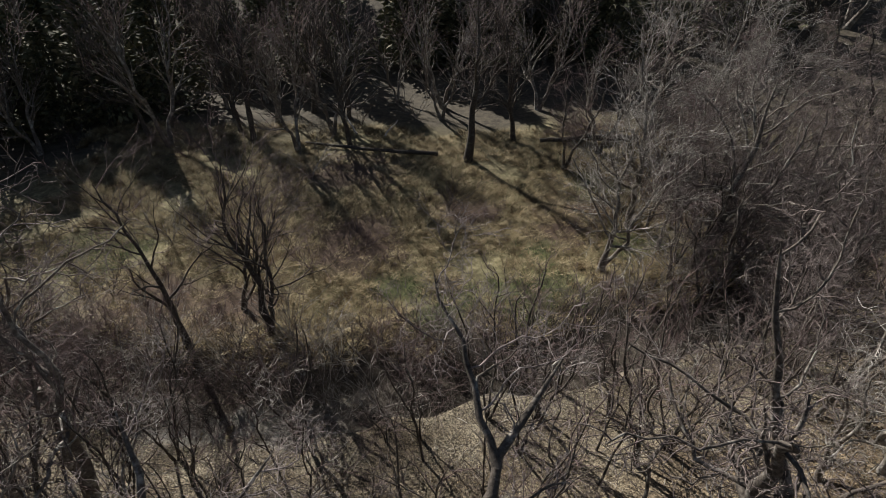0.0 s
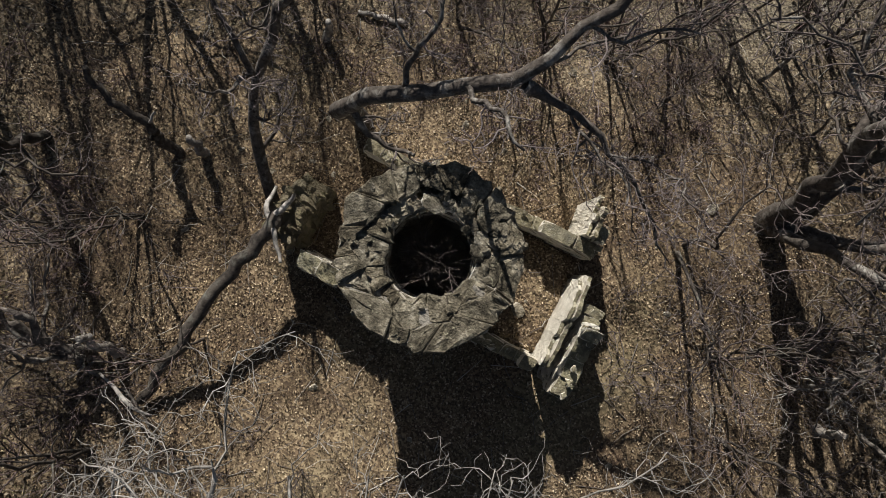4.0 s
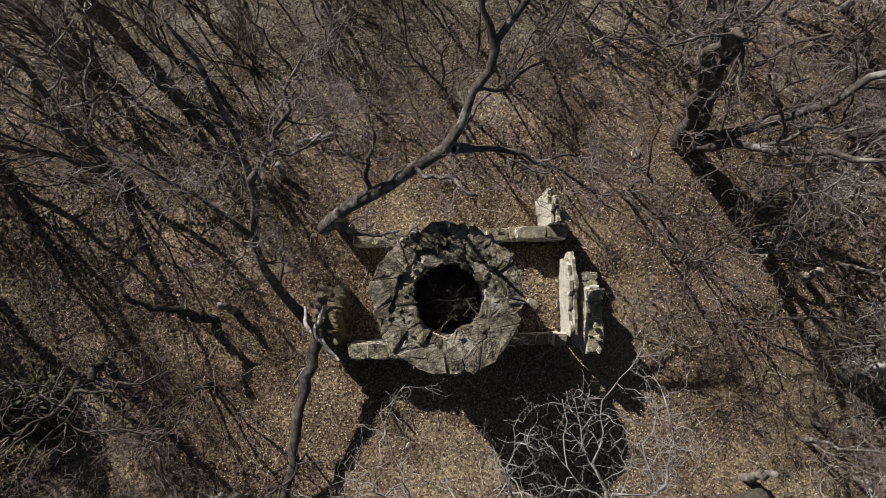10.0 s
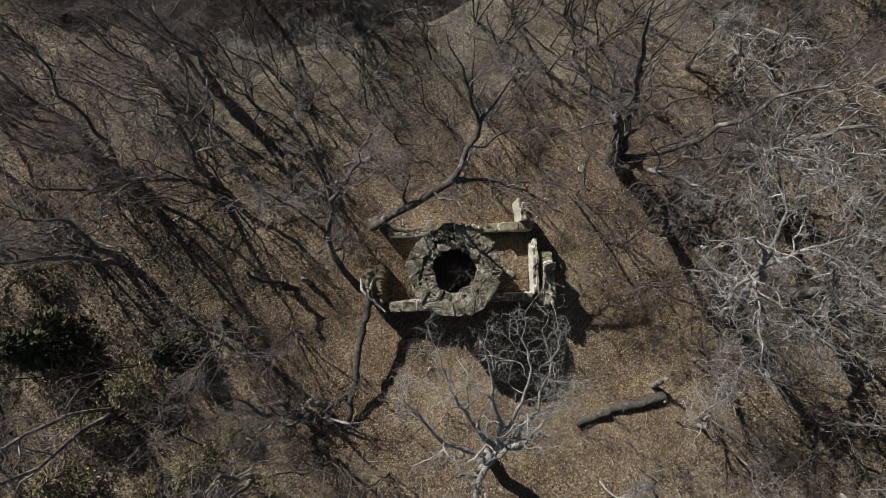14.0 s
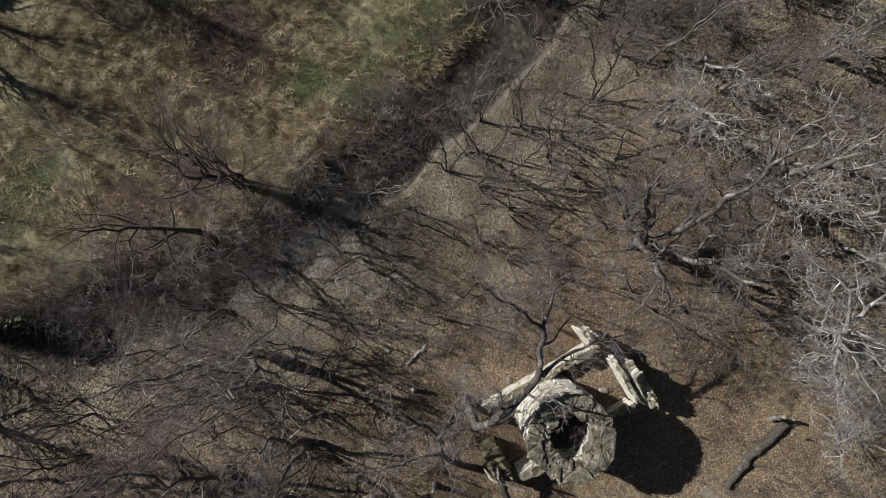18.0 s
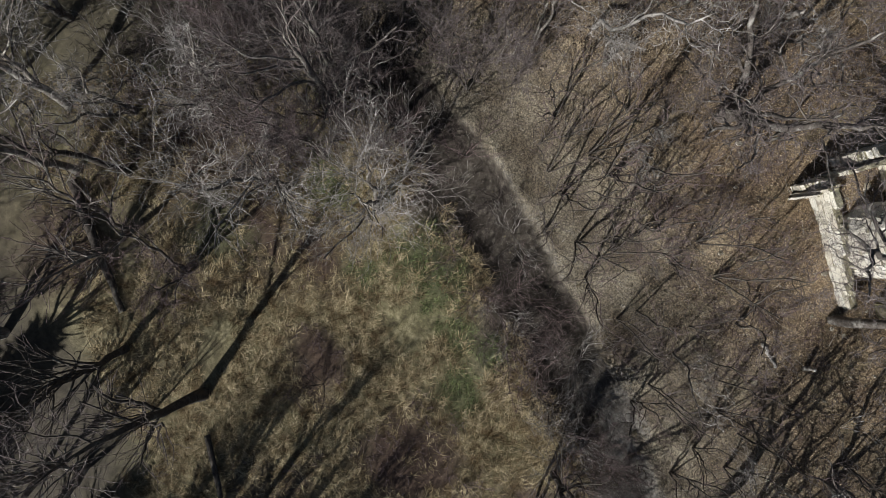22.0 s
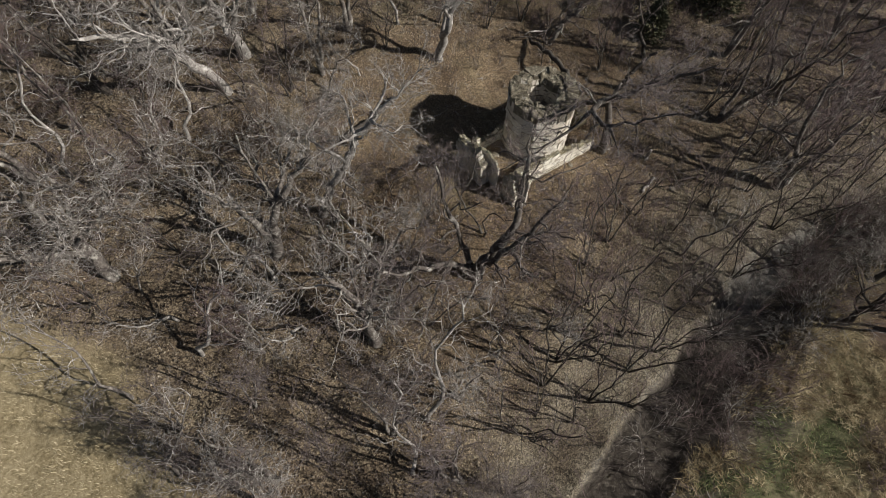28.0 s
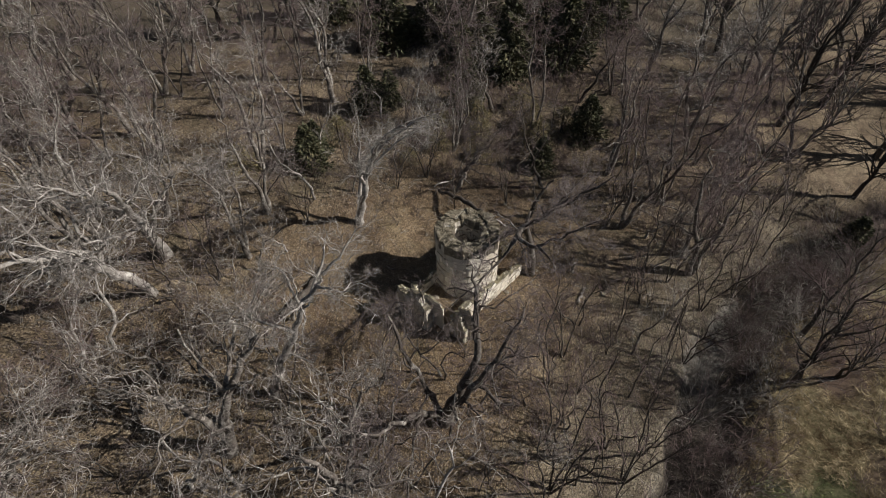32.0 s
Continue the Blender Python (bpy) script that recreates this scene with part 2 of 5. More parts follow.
RIM_CRUST = [(0.36, (0.025, 0.022, 0.015)), (0.44, (0.1, 0.09, 0.068)), (0.54, (0.22, 0.2, 0.155)), (0.66, (0.44, 0.415, 0.35))]
RIM_STONE = stone_material("weathered_rim_stone", (0.2, 0.18, 0.145), (0.4, 0.37, 0.31), (0.37, 0.35, 0.25), 0.95, RIM_CRUST, spread=-0.35)
WALL_STONE = stone_material("lichened_limestone", (0.58, 0.54, 0.45), (0.87, 0.83, 0.73), (0.68, 0.65, 0.54), 0.85, OLIVE_CRUST)
MORTAR = stone_material("crumbling_mortar", (0.2, 0.18, 0.15), (0.42, 0.39, 0.33), (0.3, 0.28, 0.21))


def island_material(name, stops, rough=0.9, patch=None, grain=0.45):
    """For what lies or grows in thousands: each piece takes a colour of its own."""
    n = Nodes(name)
    col = n.ramp(n.geo.outputs["Random Per Island"], stops)
    if patch:
        col = n.mix(1.0, col, n.ramp(n.noise(grain, 5), [(0.35, patch), (0.62, (1.0, 1.0, 1.0))]), "MULTIPLY")
    return n.done(col, rough)


LEAF = island_material("dead_oak_leaf", [(0.0, (0.06, 0.042, 0.027)), (0.4, (0.14, 0.102, 0.062)), (0.75, (0.27, 0.2, 0.125)), (1.0, (0.56, 0.46, 0.32))], 0.7, (0.75, 0.7, 0.64))
FAR_LEAF = island_material("brown_leaf", [(0.0, (0.035, 0.027, 0.02)), (0.5, (0.125, 0.096, 0.067)), (1.0, (0.36, 0.3, 0.21))], 0.75, (0.55, 0.53, 0.52))
GREY_LEAF = island_material("greyed_leaf", [(0.0, (0.045, 0.036, 0.025)), (0.5, (0.145, 0.121, 0.083)), (1.0, (0.36, 0.31, 0.22))], 0.75, (0.6, 0.56, 0.5), 0.6)
STRAW = island_material("dry_grass", [(0.0, (0.16, 0.12, 0.06)), (0.5, (0.32, 0.255, 0.14)), (1.0, (0.54, 0.46, 0.29))], 0.85, (0.26, 0.21, 0.16), 1.7)
PALE_STRAW = island_material("pale_dry_grass", [(0.0, (0.2, 0.16, 0.085)), (0.5, (0.33, 0.27, 0.16)), (1.0, (0.48, 0.41, 0.265))], 0.85)
GREEN_BLADE = island_material("green_grass", [(0.0, (0.015, 0.022, 0.008)), (0.6, (0.08, 0.105, 0.035)), (1.0, (0.22, 0.26, 0.1))], 0.8)
CEDAR = island_material("cedar_spray", [(0.0, (0.045, 0.048, 0.028)), (0.7, (0.085, 0.086, 0.046)), (1.0, (0.17, 0.15, 0.085))], 0.8)
OLIVE_SPRAY = island_material("olive_brown_spray", [(0.0, (0.085, 0.072, 0.04)), (0.6, (0.18, 0.155, 0.08)), (1.0, (0.32, 0.26, 0.15))], 0.8)
STICK = island_material("fallen_stick", [(0.0, (0.07, 0.055, 0.045)), (0.6, (0.2, 0.175, 0.15)), (1.0, (0.42, 0.39, 0.34))], 0.9)
DARK_STICK = island_material("dark_weed_stem", [(0.0, (0.04, 0.03, 0.024)), (0.6, (0.11, 0.09, 0.075)), (1.0, (0.26, 0.23, 0.2))], 0.9)
DEADWOOD = bark_material("weathered_deadwood", (0.11, 0.095, 0.08), (0.3, 0.27, 0.23), (0.48, 0.45, 0.4), 0.5)
PALE_MORTAR = stone_material("pale_mortar", (0.36, 0.33, 0.27), (0.6, 0.56, 0.48), (0.42, 0.4, 0.31), 0.8, OLIVE_CRUST)
MOSSY = stone_material("mossy_rubble", (0.09, 0.078, 0.048), (0.24, 0.205, 0.14), (0.17, 0.17, 0.075))


# ---- helpers of the place ----
def part(name, bm, material, parent, label=""):
    me = bpy.data.meshes.new(name)
    bm.to_mesh(me)
    bm.free()
    me.materials.append(material)
    ob = new(name, me)
    ob.parent = parent
    return tagged(ob, label)


def mesh_part(name, verts, faces, material, parent=None, label="", smooth=False):
    me = bpy.data.meshes.new(name)
    me.from_pydata(verts, [], faces)
    me.materials.append(material)
    if smooth:
        me.shade_smooth()
    ob = new(name, me)
    ob.parent = parent
    return tagged(ob, label)


def fast_mesh(name, verts, quads, material, parent=None, label="", smooth=True, k=4):
    """A mesh from arrays of places and of faces with k corners."""
    v, q = np.asarray(verts, np.float32), np.asarray(quads, np.int32)
    me = bpy.data.meshes.new(name)
    me.vertices.add(len(v))
    me.vertices.foreach_set("co", v.ravel())
    me.loops.add(q.size)
    me.loops.foreach_set("vertex_index", q.ravel())
    me.polygons.add(len(q))
    me.polygons.foreach_set("loop_start", np.arange(0, q.size, k, dtype=np.int32))
    me.polygons.foreach_set("use_smooth", np.full(len(q), smooth))
    me.update(calc_edges=True)
    me.materials.append(material)
    ob = new(name, me)
    ob.parent = parent
    return tagged(ob, label)


# ---- ground ----
def smooth(a, b, x):
    s = np.clip((x - a) / (b - a), 0, 1)
    return s * s * (3 - 2 * s)


BANK_X = np.array([-60, -30, -15.7, -10.7, -5.3, -1.2, 1.6, 4.0, 6.0, 8.8, 13, 20, 32, 60.0])
BANK_Y = np.array([30, 17, 11.3, 10.4, 9.5, 10.2, 10.7, 11.3, 11.9, 12.7, 14.6, 19, 27, 45.0])


def bank(x):
    return np.interp(x, BANK_X, BANK_Y)


def gravel_reach(x):
    """One where the bed lies open and stony, with a gentle near shore and a steep far one."""
    return smooth(0.5, 4.5, -x) * smooth(-26, -18, x)


def wob(x, y, f, s=0.0):
    return np.sin(x * f + 1.3 * s + 1.7 * np.sin(y * f * 0.71 + s)) * np.cos(y * f * 0.93 + 2.1 * s + 1.2 * np.sin(x * f * 0.57))


def height(x, y):
    x, y = np.asarray(x, float), np.asarray(y, float)
    d = y - bank(x)
    w = gravel_reach(x)
    z = 0.62 - 1.75 * smooth(-9, -0.5, d) * smooth(-40, -22, -np.abs(x))
    z = z - (1.0 - 0.25 * w) * smooth(-0.5 - 1.4 * w, 0.3 + 0.4 * w, d + 0.25 * wob(x, y, 1.1) + 0.22 * wob(x, y, 2.3, 4.0)) + 0.85 * smooth(1.6, 4.5 - 1.2 * w, d + 0.3 * wob(x, y, 0.8, 2.0)) + 0.65 * smooth(5, 18, d)
    z = z + 1.5 * smooth(-1.0, 13, -y) + 0.6 * smooth(12, 40, -y)
    z = z + 0.10 * wob(x, y, 0.45, 1.0) + 0.05 * wob(x, y, 1.2, 3.0) + 0.02 * wob(x, y, 3.1, 4.0)
    z = z + 0.45 * smooth(2.3, 2.6, x) * smooth(-4.15, -3.95, -x) * smooth(-0.95, -0.75, y) * smooth(-1.45, -1.25, -y)
    return z + 7.0 * smooth(36, 70, y) + 6.0 * smooth(80, 300, np.hypot(x, y))


GREEN_SPOTS = [(4.7, 16.0, 1.8), (1.6, 15.6, 1.0), (-0.6, 16.3, 1.1), (3.9, 15.6, 1.3), (9.0, 19.0, 1.2), (16.5, 23.5, 1.8), (13.3, 17.4, 2.0), (-13.3, 18.1, 1.8), (5.2, 18.8, 0.9), (8.5, 24.0, 1.6), (0.5, 14.6, 0.8)]
BRAMBLE_SPOTS = [(-2.6, 18.9, 2.4), (-6.8, 14.8, 2.0), (2.2, 21.5, 1.6), (9.8, 30.0, 2.0), (-9.6, 15.2, 2.2), (-3.5, 24.5, 2.2), (8.0, 22.0, 1.6), (11.5, 23.5, 2.4), (6.2, 20.2, 1.4)]


def near_spots(x, y, places, soft=0.6):
    """One inside the given places (x, y, radius), with a ragged edge."""
    best = np.zeros(np.shape(x))
    for px, py, r in places:
        d = np.hypot(x - px, (y - py) * 1.2) / r + 0.25 * wob(x, y, 1.9 / r * 1.5, px) + 0.15 * wob(x, y, 4.0, py)
        best = np.maximum(best, 1 - smooth(1 - soft, 1 + soft, d))
    return best


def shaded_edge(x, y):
    """Where tree shade is painted into the far field corner and the grass thins."""
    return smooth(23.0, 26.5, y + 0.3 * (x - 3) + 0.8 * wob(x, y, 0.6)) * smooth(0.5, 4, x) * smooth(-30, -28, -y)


def build_ground():
    s = np.linspace(-1, 1, 361)
    ax = np.sign(s) * (22 * np.abs(s) + 1900 * np.abs(s) ** 9)
    gx, gy = np.meshgrid(ax + 3, ax + 5)
    gz = height(gx, gy)
    n = len(s)
    v = np.stack([gx, gy, gz], -1).reshape(-1, 3)
    i = np.arange(n * n).reshape(n, n)
    q = np.stack([i[:-1, :-1], i[:-1, 1:], i[1:, 1:], i[1:, :-1]], -1).reshape(-1, 4)
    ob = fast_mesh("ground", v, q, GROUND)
    x, y = v[:, 0], v[:, 1]
    d = y - bank(x)
    fields = {
        "straw": smooth(3.2, 5.0, d + 0.8 * wob(x, y, 0.7)),
        "pale": smooth(18.8, 20.4, x - 0.8 * np.maximum(np.abs(y - 4.5) - 4.5, 0) + 0.6 * wob(x, y, 0.5)) * smooth(0, 1.5, 3 - d),
        "rust": np.maximum(near_spots(x, y, BRAMBLE_SPOTS + [(23.5, 12.8, 3.2)]), 0.7 * smooth(0.3, 0.7, wob(x, y, 0.33, 5.0)) * smooth(3.5, 6, d)),
        "green": 0.75 * near_spots(x, y, GREEN_SPOTS) * smooth(1.2, 2.2, d),
        # Tree shade painted into the colour: far woods, strip before them, shaded_edge.
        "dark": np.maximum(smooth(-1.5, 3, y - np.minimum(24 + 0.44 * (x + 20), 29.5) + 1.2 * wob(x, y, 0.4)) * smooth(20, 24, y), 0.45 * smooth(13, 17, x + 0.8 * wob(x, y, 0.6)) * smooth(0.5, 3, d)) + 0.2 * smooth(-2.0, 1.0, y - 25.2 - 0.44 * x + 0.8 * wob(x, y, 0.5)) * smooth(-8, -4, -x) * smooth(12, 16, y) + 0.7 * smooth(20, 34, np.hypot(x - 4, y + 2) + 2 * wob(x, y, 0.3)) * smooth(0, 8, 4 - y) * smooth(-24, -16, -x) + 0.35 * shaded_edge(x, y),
        "grey": np.maximum(smooth(-9, -1.5, d) * smooth(-30, -10, -np.abs(x)), 0.4 * smooth(5.5, 10.5, np.hypot(x - 2.5, y + 1) + 1.6 * wob(x, y, 0.5, 2.0))),
        "gravel": np.maximum(0.6 * gravel_reach(x) * smooth(-11, -7, x) * smooth(-0.4, 0.1, wob(x, y, 1.6, 5.0) + 0.4) * smooth(-0.5, 0.0, d + 0.35 * wob(x, y, 0.9, 3.0)) * smooth(-1.6, -1.1, -d + 0.3 * wob(x, y, 1.3, 1.0)),
                             0.22 * smooth(-0.3, 0.4, wob(x, y, 1.3, 8.0)) * smooth(0.16, 0.05, np.abs(d + 0.33 + 0.25 * wob(x, y, 1.1))) * (1 - gravel_reach(x)) * smooth(-12, -9, -x)),
        "mud": (1 - 0.5 * gravel_reach(x)) * smooth(-0.3, -0.12, d + 0.25 * wob(x, y, 1.1)) * smooth(-3.6, -2.6, -d + 0.4 * wob(x, y, 0.9)),
    }
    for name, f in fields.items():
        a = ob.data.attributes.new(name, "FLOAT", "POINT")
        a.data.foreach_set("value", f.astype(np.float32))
    return tagged(ob, "woodland floor of brown oak leaves with straw grass beyond the creek", "ground", kind="structure")


build_ground()


# ---- trees ----
class Limbs:
    """Gathers tapered tubes and turns them into one mesh."""

    def __init__(self):
        self.v, self.q, self.n = [], [], 0

    def tube(self, pts, radii, sides):
        pts = np.asarray(pts, float)
        m = len(pts)
        t = np.gradient(pts, axis=0)
        t /= np.linalg.norm(t, axis=1)[:, None] + 1e-9
        ref = np.array([0.31, 0.2, 0.93]) if abs(t[0, 2]) < 0.9 else np.array([0.95, 0.1, 0.3])
        u = np.cross(t, ref)
        u /= np.linalg.norm(u, axis=1)[:, None] + 1e-9
        w = np.cross(t, u)
        a = np.arange(sides) * 2 * np.pi / sides
        ring = pts[:, None] + np.asarray(radii)[:, None, None] * (np.cos(a)[None, :, None] * u[:, None] + np.sin(a)[None, :, None] * w[:, None])
        self.v.append(ring.reshape(-1, 3))
        i = np.arange(m * sides).reshape(m, sides) + self.n
        j = np.roll(i, -1, 1)
        self.q.append(np.stack([i[:-1], j[:-1], j[1:], i[1:]], -1).reshape(-1, 4))
        self.n += m * sides

    def mesh(self, name, material, parent, label=""):
        if not self.v:
            return None
        return fast_mesh(name, np.concatenate(self.v), np.concatenate(self.q), material, parent, label)


def wander(rng, start, way, length, n, crook, lift, hold=0.0):
    """A crooked polyline; hold draws it back to its first heading."""
    d = np.array(way, float) / np.linalg.norm(way)
    first = d.copy()
    steps = rng.normal(0, crook, (n, 3))
    pts = np.empty((n + 1, 3))
    pts[0] = start
    for k in range(n):
        d = d + steps[k] + hold * (first - d)
        d[2] += lift
        d /= math.sqrt(d @ d)
        pts[k + 1] = pts[k] + d * (length / n)
    return pts


def side_way(rng, d, angle):
    r = rng.normal(size=3)
    r -= d * (r @ d)
    r /= math.sqrt(r @ r) + 1e-9
    return d * math.cos(angle) + r * math.sin(angle)


def grow(rng, bins, pts, r0, r1, level, depth, spec):
    """bins: the trunk, the limbs (a list, one for each) and the twigs."""
    n = len(pts)
    radii = np.linspace(r0, r1, n)
    if level == 0:
        radii = radii * rng.uniform(0.86, 1.16, n)
        radii[-1] *= 0.3
        bins["trunk"].tube(pts, radii * np.concatenate([[1.35, 1.1], np.ones(n - 2)]), 9 if r0 > 0.09 else 5 if r0 > 0.035 else 4)
    elif r0 > spec["thin"]:
        bins["limb"][-1].tube(pts, radii, 5 if r0 > 0.035 else 4)
    else:
        bins["twig"].tube(pts, radii, 3)
    if level >= depth:
        return
    length = np.linalg.norm(np.diff(pts, axis=0), axis=1).sum()
    kids = spec["kids"][min(level, len(spec["kids"]) - 1)]
    first = spec["clear"] if level == 0 else 0.12
    for k in range(kids):
        s = first + (1 - first) * (k + rng.uniform(0.2, 0.8)) / kids
        x = min(s * (n - 1), n - 1.001)
        i = int(x)
        p = pts[i] + (pts[i + 1] - pts[i]) * (x - i)
        d = pts[i + 1] - pts[i]
        d /= np.linalg.norm(d)
        way = side_way(rng, d, radians(rng.uniform(*spec["angle"])))
        if way[2] < -0.2:
            way[2] *= 0.3
        here = r0 + (r1 - r0) * s
        if "long" in spec:
            long = rng.uniform(*spec["long"][level]) * (1.15 - 0.4 * s)
            rr = min(max(here * rng.uniform(0.35, 0.6), spec["least"][level]), here * 0.9)
            tip = max(rr * spec["taper"][level], spec["tip"])
            m = max(2, min(14, int(long / spec["step"][level] + 0.5)))
            kid = wander(rng, p, way, long, m, spec["crook"] * (0.72 if level == 0 else 1.0), spec["lift"], spec["hold"])
        else:
            long = length * rng.uniform(*spec["ratio"]) * (1.15 - 0.6 * s if level == 0 else 1.1 - 0.45 * s)
            long = max(min(long, spec["most"]), spec["least"])
            rr = max(here * rng.uniform(0.5, 0.78), spec["tip"])
            tip = spec["tip"] * 0.8
            m = max(3, min(9, int(long / spec["step"]))) if level < 2 else 3
            kid = wander(rng, p, way, long, m, spec["crook"], spec["lift"])
        if level == 0 and not (spec.get("merge") and bins["limb"]):
            bins["limb"].append(Limbs())
        grow(rng, bins, kid, rr, tip, level + 1, depth, spec)


# for each level: how many, how long, the least radius, the taper and the length between kinks
OAK = dict(kids=(9, 7, 6, 3), clear=0.22, angle=(32, 72), long=((1.6, 3.9), (0.8, 1.9), (0.32, 0.8), (0.12, 0.3)), least=(0.022, 0.0115, 0.006, 0.0042), taper=(0.45, 0.45, 0.65, 0.75),
           crook=0.45, hold=0.3, lift=0.012, step=(0.3, 0.18, 0.14, 0.11), tip=0.0034, thin=0.02)
ARCH = dict(OAK, kids=(7, 6, 6, 2), clear=0.2, long=((0.8, 2.1), (0.5, 1.3), (0.2, 0.5), (0.07, 0.2)), least=(0.013, 0.0075, 0.0044, 0.0032), step=(0.17, 0.13, 0.11, 0.08), tip=0.003)
WOOD = dict(OAK, kids=(9, 7, 6), least=(0.025, 0.0145, 0.0078), step=(0.28, 0.22, 0.2), tip=0.0055, long=((1.5, 3.8), (0.7, 1.8), (0.3, 0.75)))
REDDISH = dict(WOOD, kids=(13, 6, 5), angle=(28, 66), crook=0.42, lift=0.015, long=((0.8, 1.9), (0.45, 1.15), (0.2, 0.6)), least=(0.014, 0.008, 0.005))
FIELD = dict(WOOD, kids=(13, 8, 6), angle=(30, 62), crook=0.2, lift=0.04, long=((1.7, 4.1), (0.8, 1.9), (0.3, 0.8)), least=(0.018, 0.009, 0.0048))
THIN = dict(kids=(11, 5, 4), clear=0.2, angle=(20, 48), ratio=(0.42, 0.62), least=0.3, most=3.0, crook=0.16, lift=0.06, step=0.35, tip=0.005, thin=0.018)
SAPLING = dict(kids=(10, 4), clear=0.2, angle=(22, 50), ratio=(0.25, 0.45), least=0.25, most=1.7, crook=0.2, lift=0.05, step=0.3, tip=0.005, thin=0.016)
BUSH = dict(kids=(5, 4), clear=0.1, angle=(18, 50), ratio=(0.4, 0.65), least=0.2, most=1.2, crook=0.2, lift=0.03, step=0.35, tip=0.0045, thin=0.02)


def tree(seed, stems, spec, depth, bark, twig, label, name="bare_tree", category="tree"):
    """A leafless tree from its stems: lists of places, from the ground up, with the radii at foot and tip."""
    rng = np.random.default_rng(seed)
    base = np.array(stems[0][0][0], float)
    root = new(name)
    root.location = Vector(base)
    tagged(root, label, category)
    bins = {"trunk": Limbs(), "limb": [], "twig": Limbs()}
    for k, (pts, r0, r1) in enumerate(stems):
        p = np.array(pts, float) - base
        s = np.linspace(0, len(p) - 1, (4 if len(p) < 7 else 2) * (len(p) - 1) + 1)
        f = np.stack([np.interp(s, np.arange(len(p)), p[:, c]) for c in range(3)], 1)
        for _ in range(2 if len(p) < 7 else 1):
            f[1:-1] = f[1:-1] * 0.5 + 0.25 * (f[:-2] + f[2:])
        f[1:] += rng.normal(0, min(0.5 * r0, 0.06), (len(f) - 1, 3))
        if abs(p[0, 2]) < 0.3:
            f[0, 2] -= 0.3
        grow(rng, bins, f, r0, r1, 0, depth, spec)
    bins["trunk"].mesh("trunk", bark, root)
    for limb in bins["limb"]:
        limb.mesh("branchwork" if spec.get("merge") else "limb", bark, root)
    bins["twig"].mesh("crown", twig, root)
    return root


def at(x, y, z=0.0):
    return (x, y, float(height(x, y)) + z)


def stem(x, y, tall, lean, bend=0.0):
    g = np.array(at(x, y))
    kinks = np.random.default_rng(int(abs(x * 131 + y * 57 + tall * 1000))).normal(0, 0.45 * bend, (7, 2))
    out = []
    for k in range(7):
        s = k / 6
        sway = kinks[k] * min(1.0, 2.0 * s)
        out.append(tuple(g + np.array([lean[0] * s + bend * math.sin(3.1 * s) * 0.5 + sway[0], lean[1] * s - bend * math.sin(3.1 * s) * 0.4 + sway[1], tall * s])))
    return out


# the trees round the ruin
G = at(7.3, 3.8)
tree(11, [
    ([G, (6.95, 4.15, 2.4), (6.3, 4.55, 4.4), (5.7, 3.9, 6.2), (5.3, 3.5, 7.2)], 0.24, 0.035),
    ([(7.2, 3.95, 1.2), (7.2, 4.7, 3.2), (6.6, 5.5, 5.6), (6.0, 6.0, 8.0)], 0.14, 0.03),
    ([(7.3, 3.7, 1.0), (7.5, 3.1, 3.0), (7.8, 2.4, 4.8), (7.9, 1.9, 6.4)], 0.12, 0.03),
    ([(7.3, 3.8, 1.1), (8.7, 3.8, 3.0), (10.1, 4.3, 5.0), (11.5, 4.7, 6.6)], 0.13, 0.025),
], dict(OAK, kids=(8, 7, 5, 2), crook=0.5, long=((1.5, 3.4), (0.7, 1.7), (0.3, 0.75), (0.12, 0.3))), 4, BARK_MID, TWIG, "large many-stemmed leafless oak with dark lichened bark", "oak_tree")
tree(12, [
    ([at(-1.25, 1.9), (-1.3, 1.65, 2.2), (-1.05, 1.5, 3.5), (0.1, 1.9, 4.6), (1.45, 2.5, 5.2), (1.8, 3.3, 5.7), (2.15, 3.9, 6.1), (2.9, 4.9, 6.9)], 0.17, 0.04),
    ([(1.45, 2.5, 5.2), (2.4, 2.6, 4.8), (3.5, 2.3, 4.2), (4.8, 1.7, 3.2)], 0.07, 0.02),
    ([(2.1, 3.8, 6.05), (1.7, 4.8, 7.0), (1.2, 5.6, 7.8)], 0.06, 0.015),
], ARCH, 4, BARK_MID, TWIG_MAUVE, "leafless tree whose trunk arches over the ruined wall", "arching_tree")
tree(13, [
    ([at(-1.75, -0.55), (-2.4, -0.1, 1.4), (-2.8, 0.6, 2.0), (-2.6, 1.6, 3.2), (-2.25, 2.2, 4.3), (-2.4, 3.2, 5.4), (-2.8, 4.2, 6.6)], 0.13, 0.035),
    ([(-2.25, 2.2, 4.3), (-1.5, 2.8, 5.4), (-0.7, 3.6, 6.6)], 0.07, 0.02),
    ([(-2.65, 1.3, 2.9), (-3.4, 2.0, 4.2), (-4.3, 2.6, 5.6)], 0.06, 0.015),
], ARCH, 4, BARK_MID, TWIG_MAUVE, "crooked dark leafless tree growing from the ruin's corner", "crooked_tree")
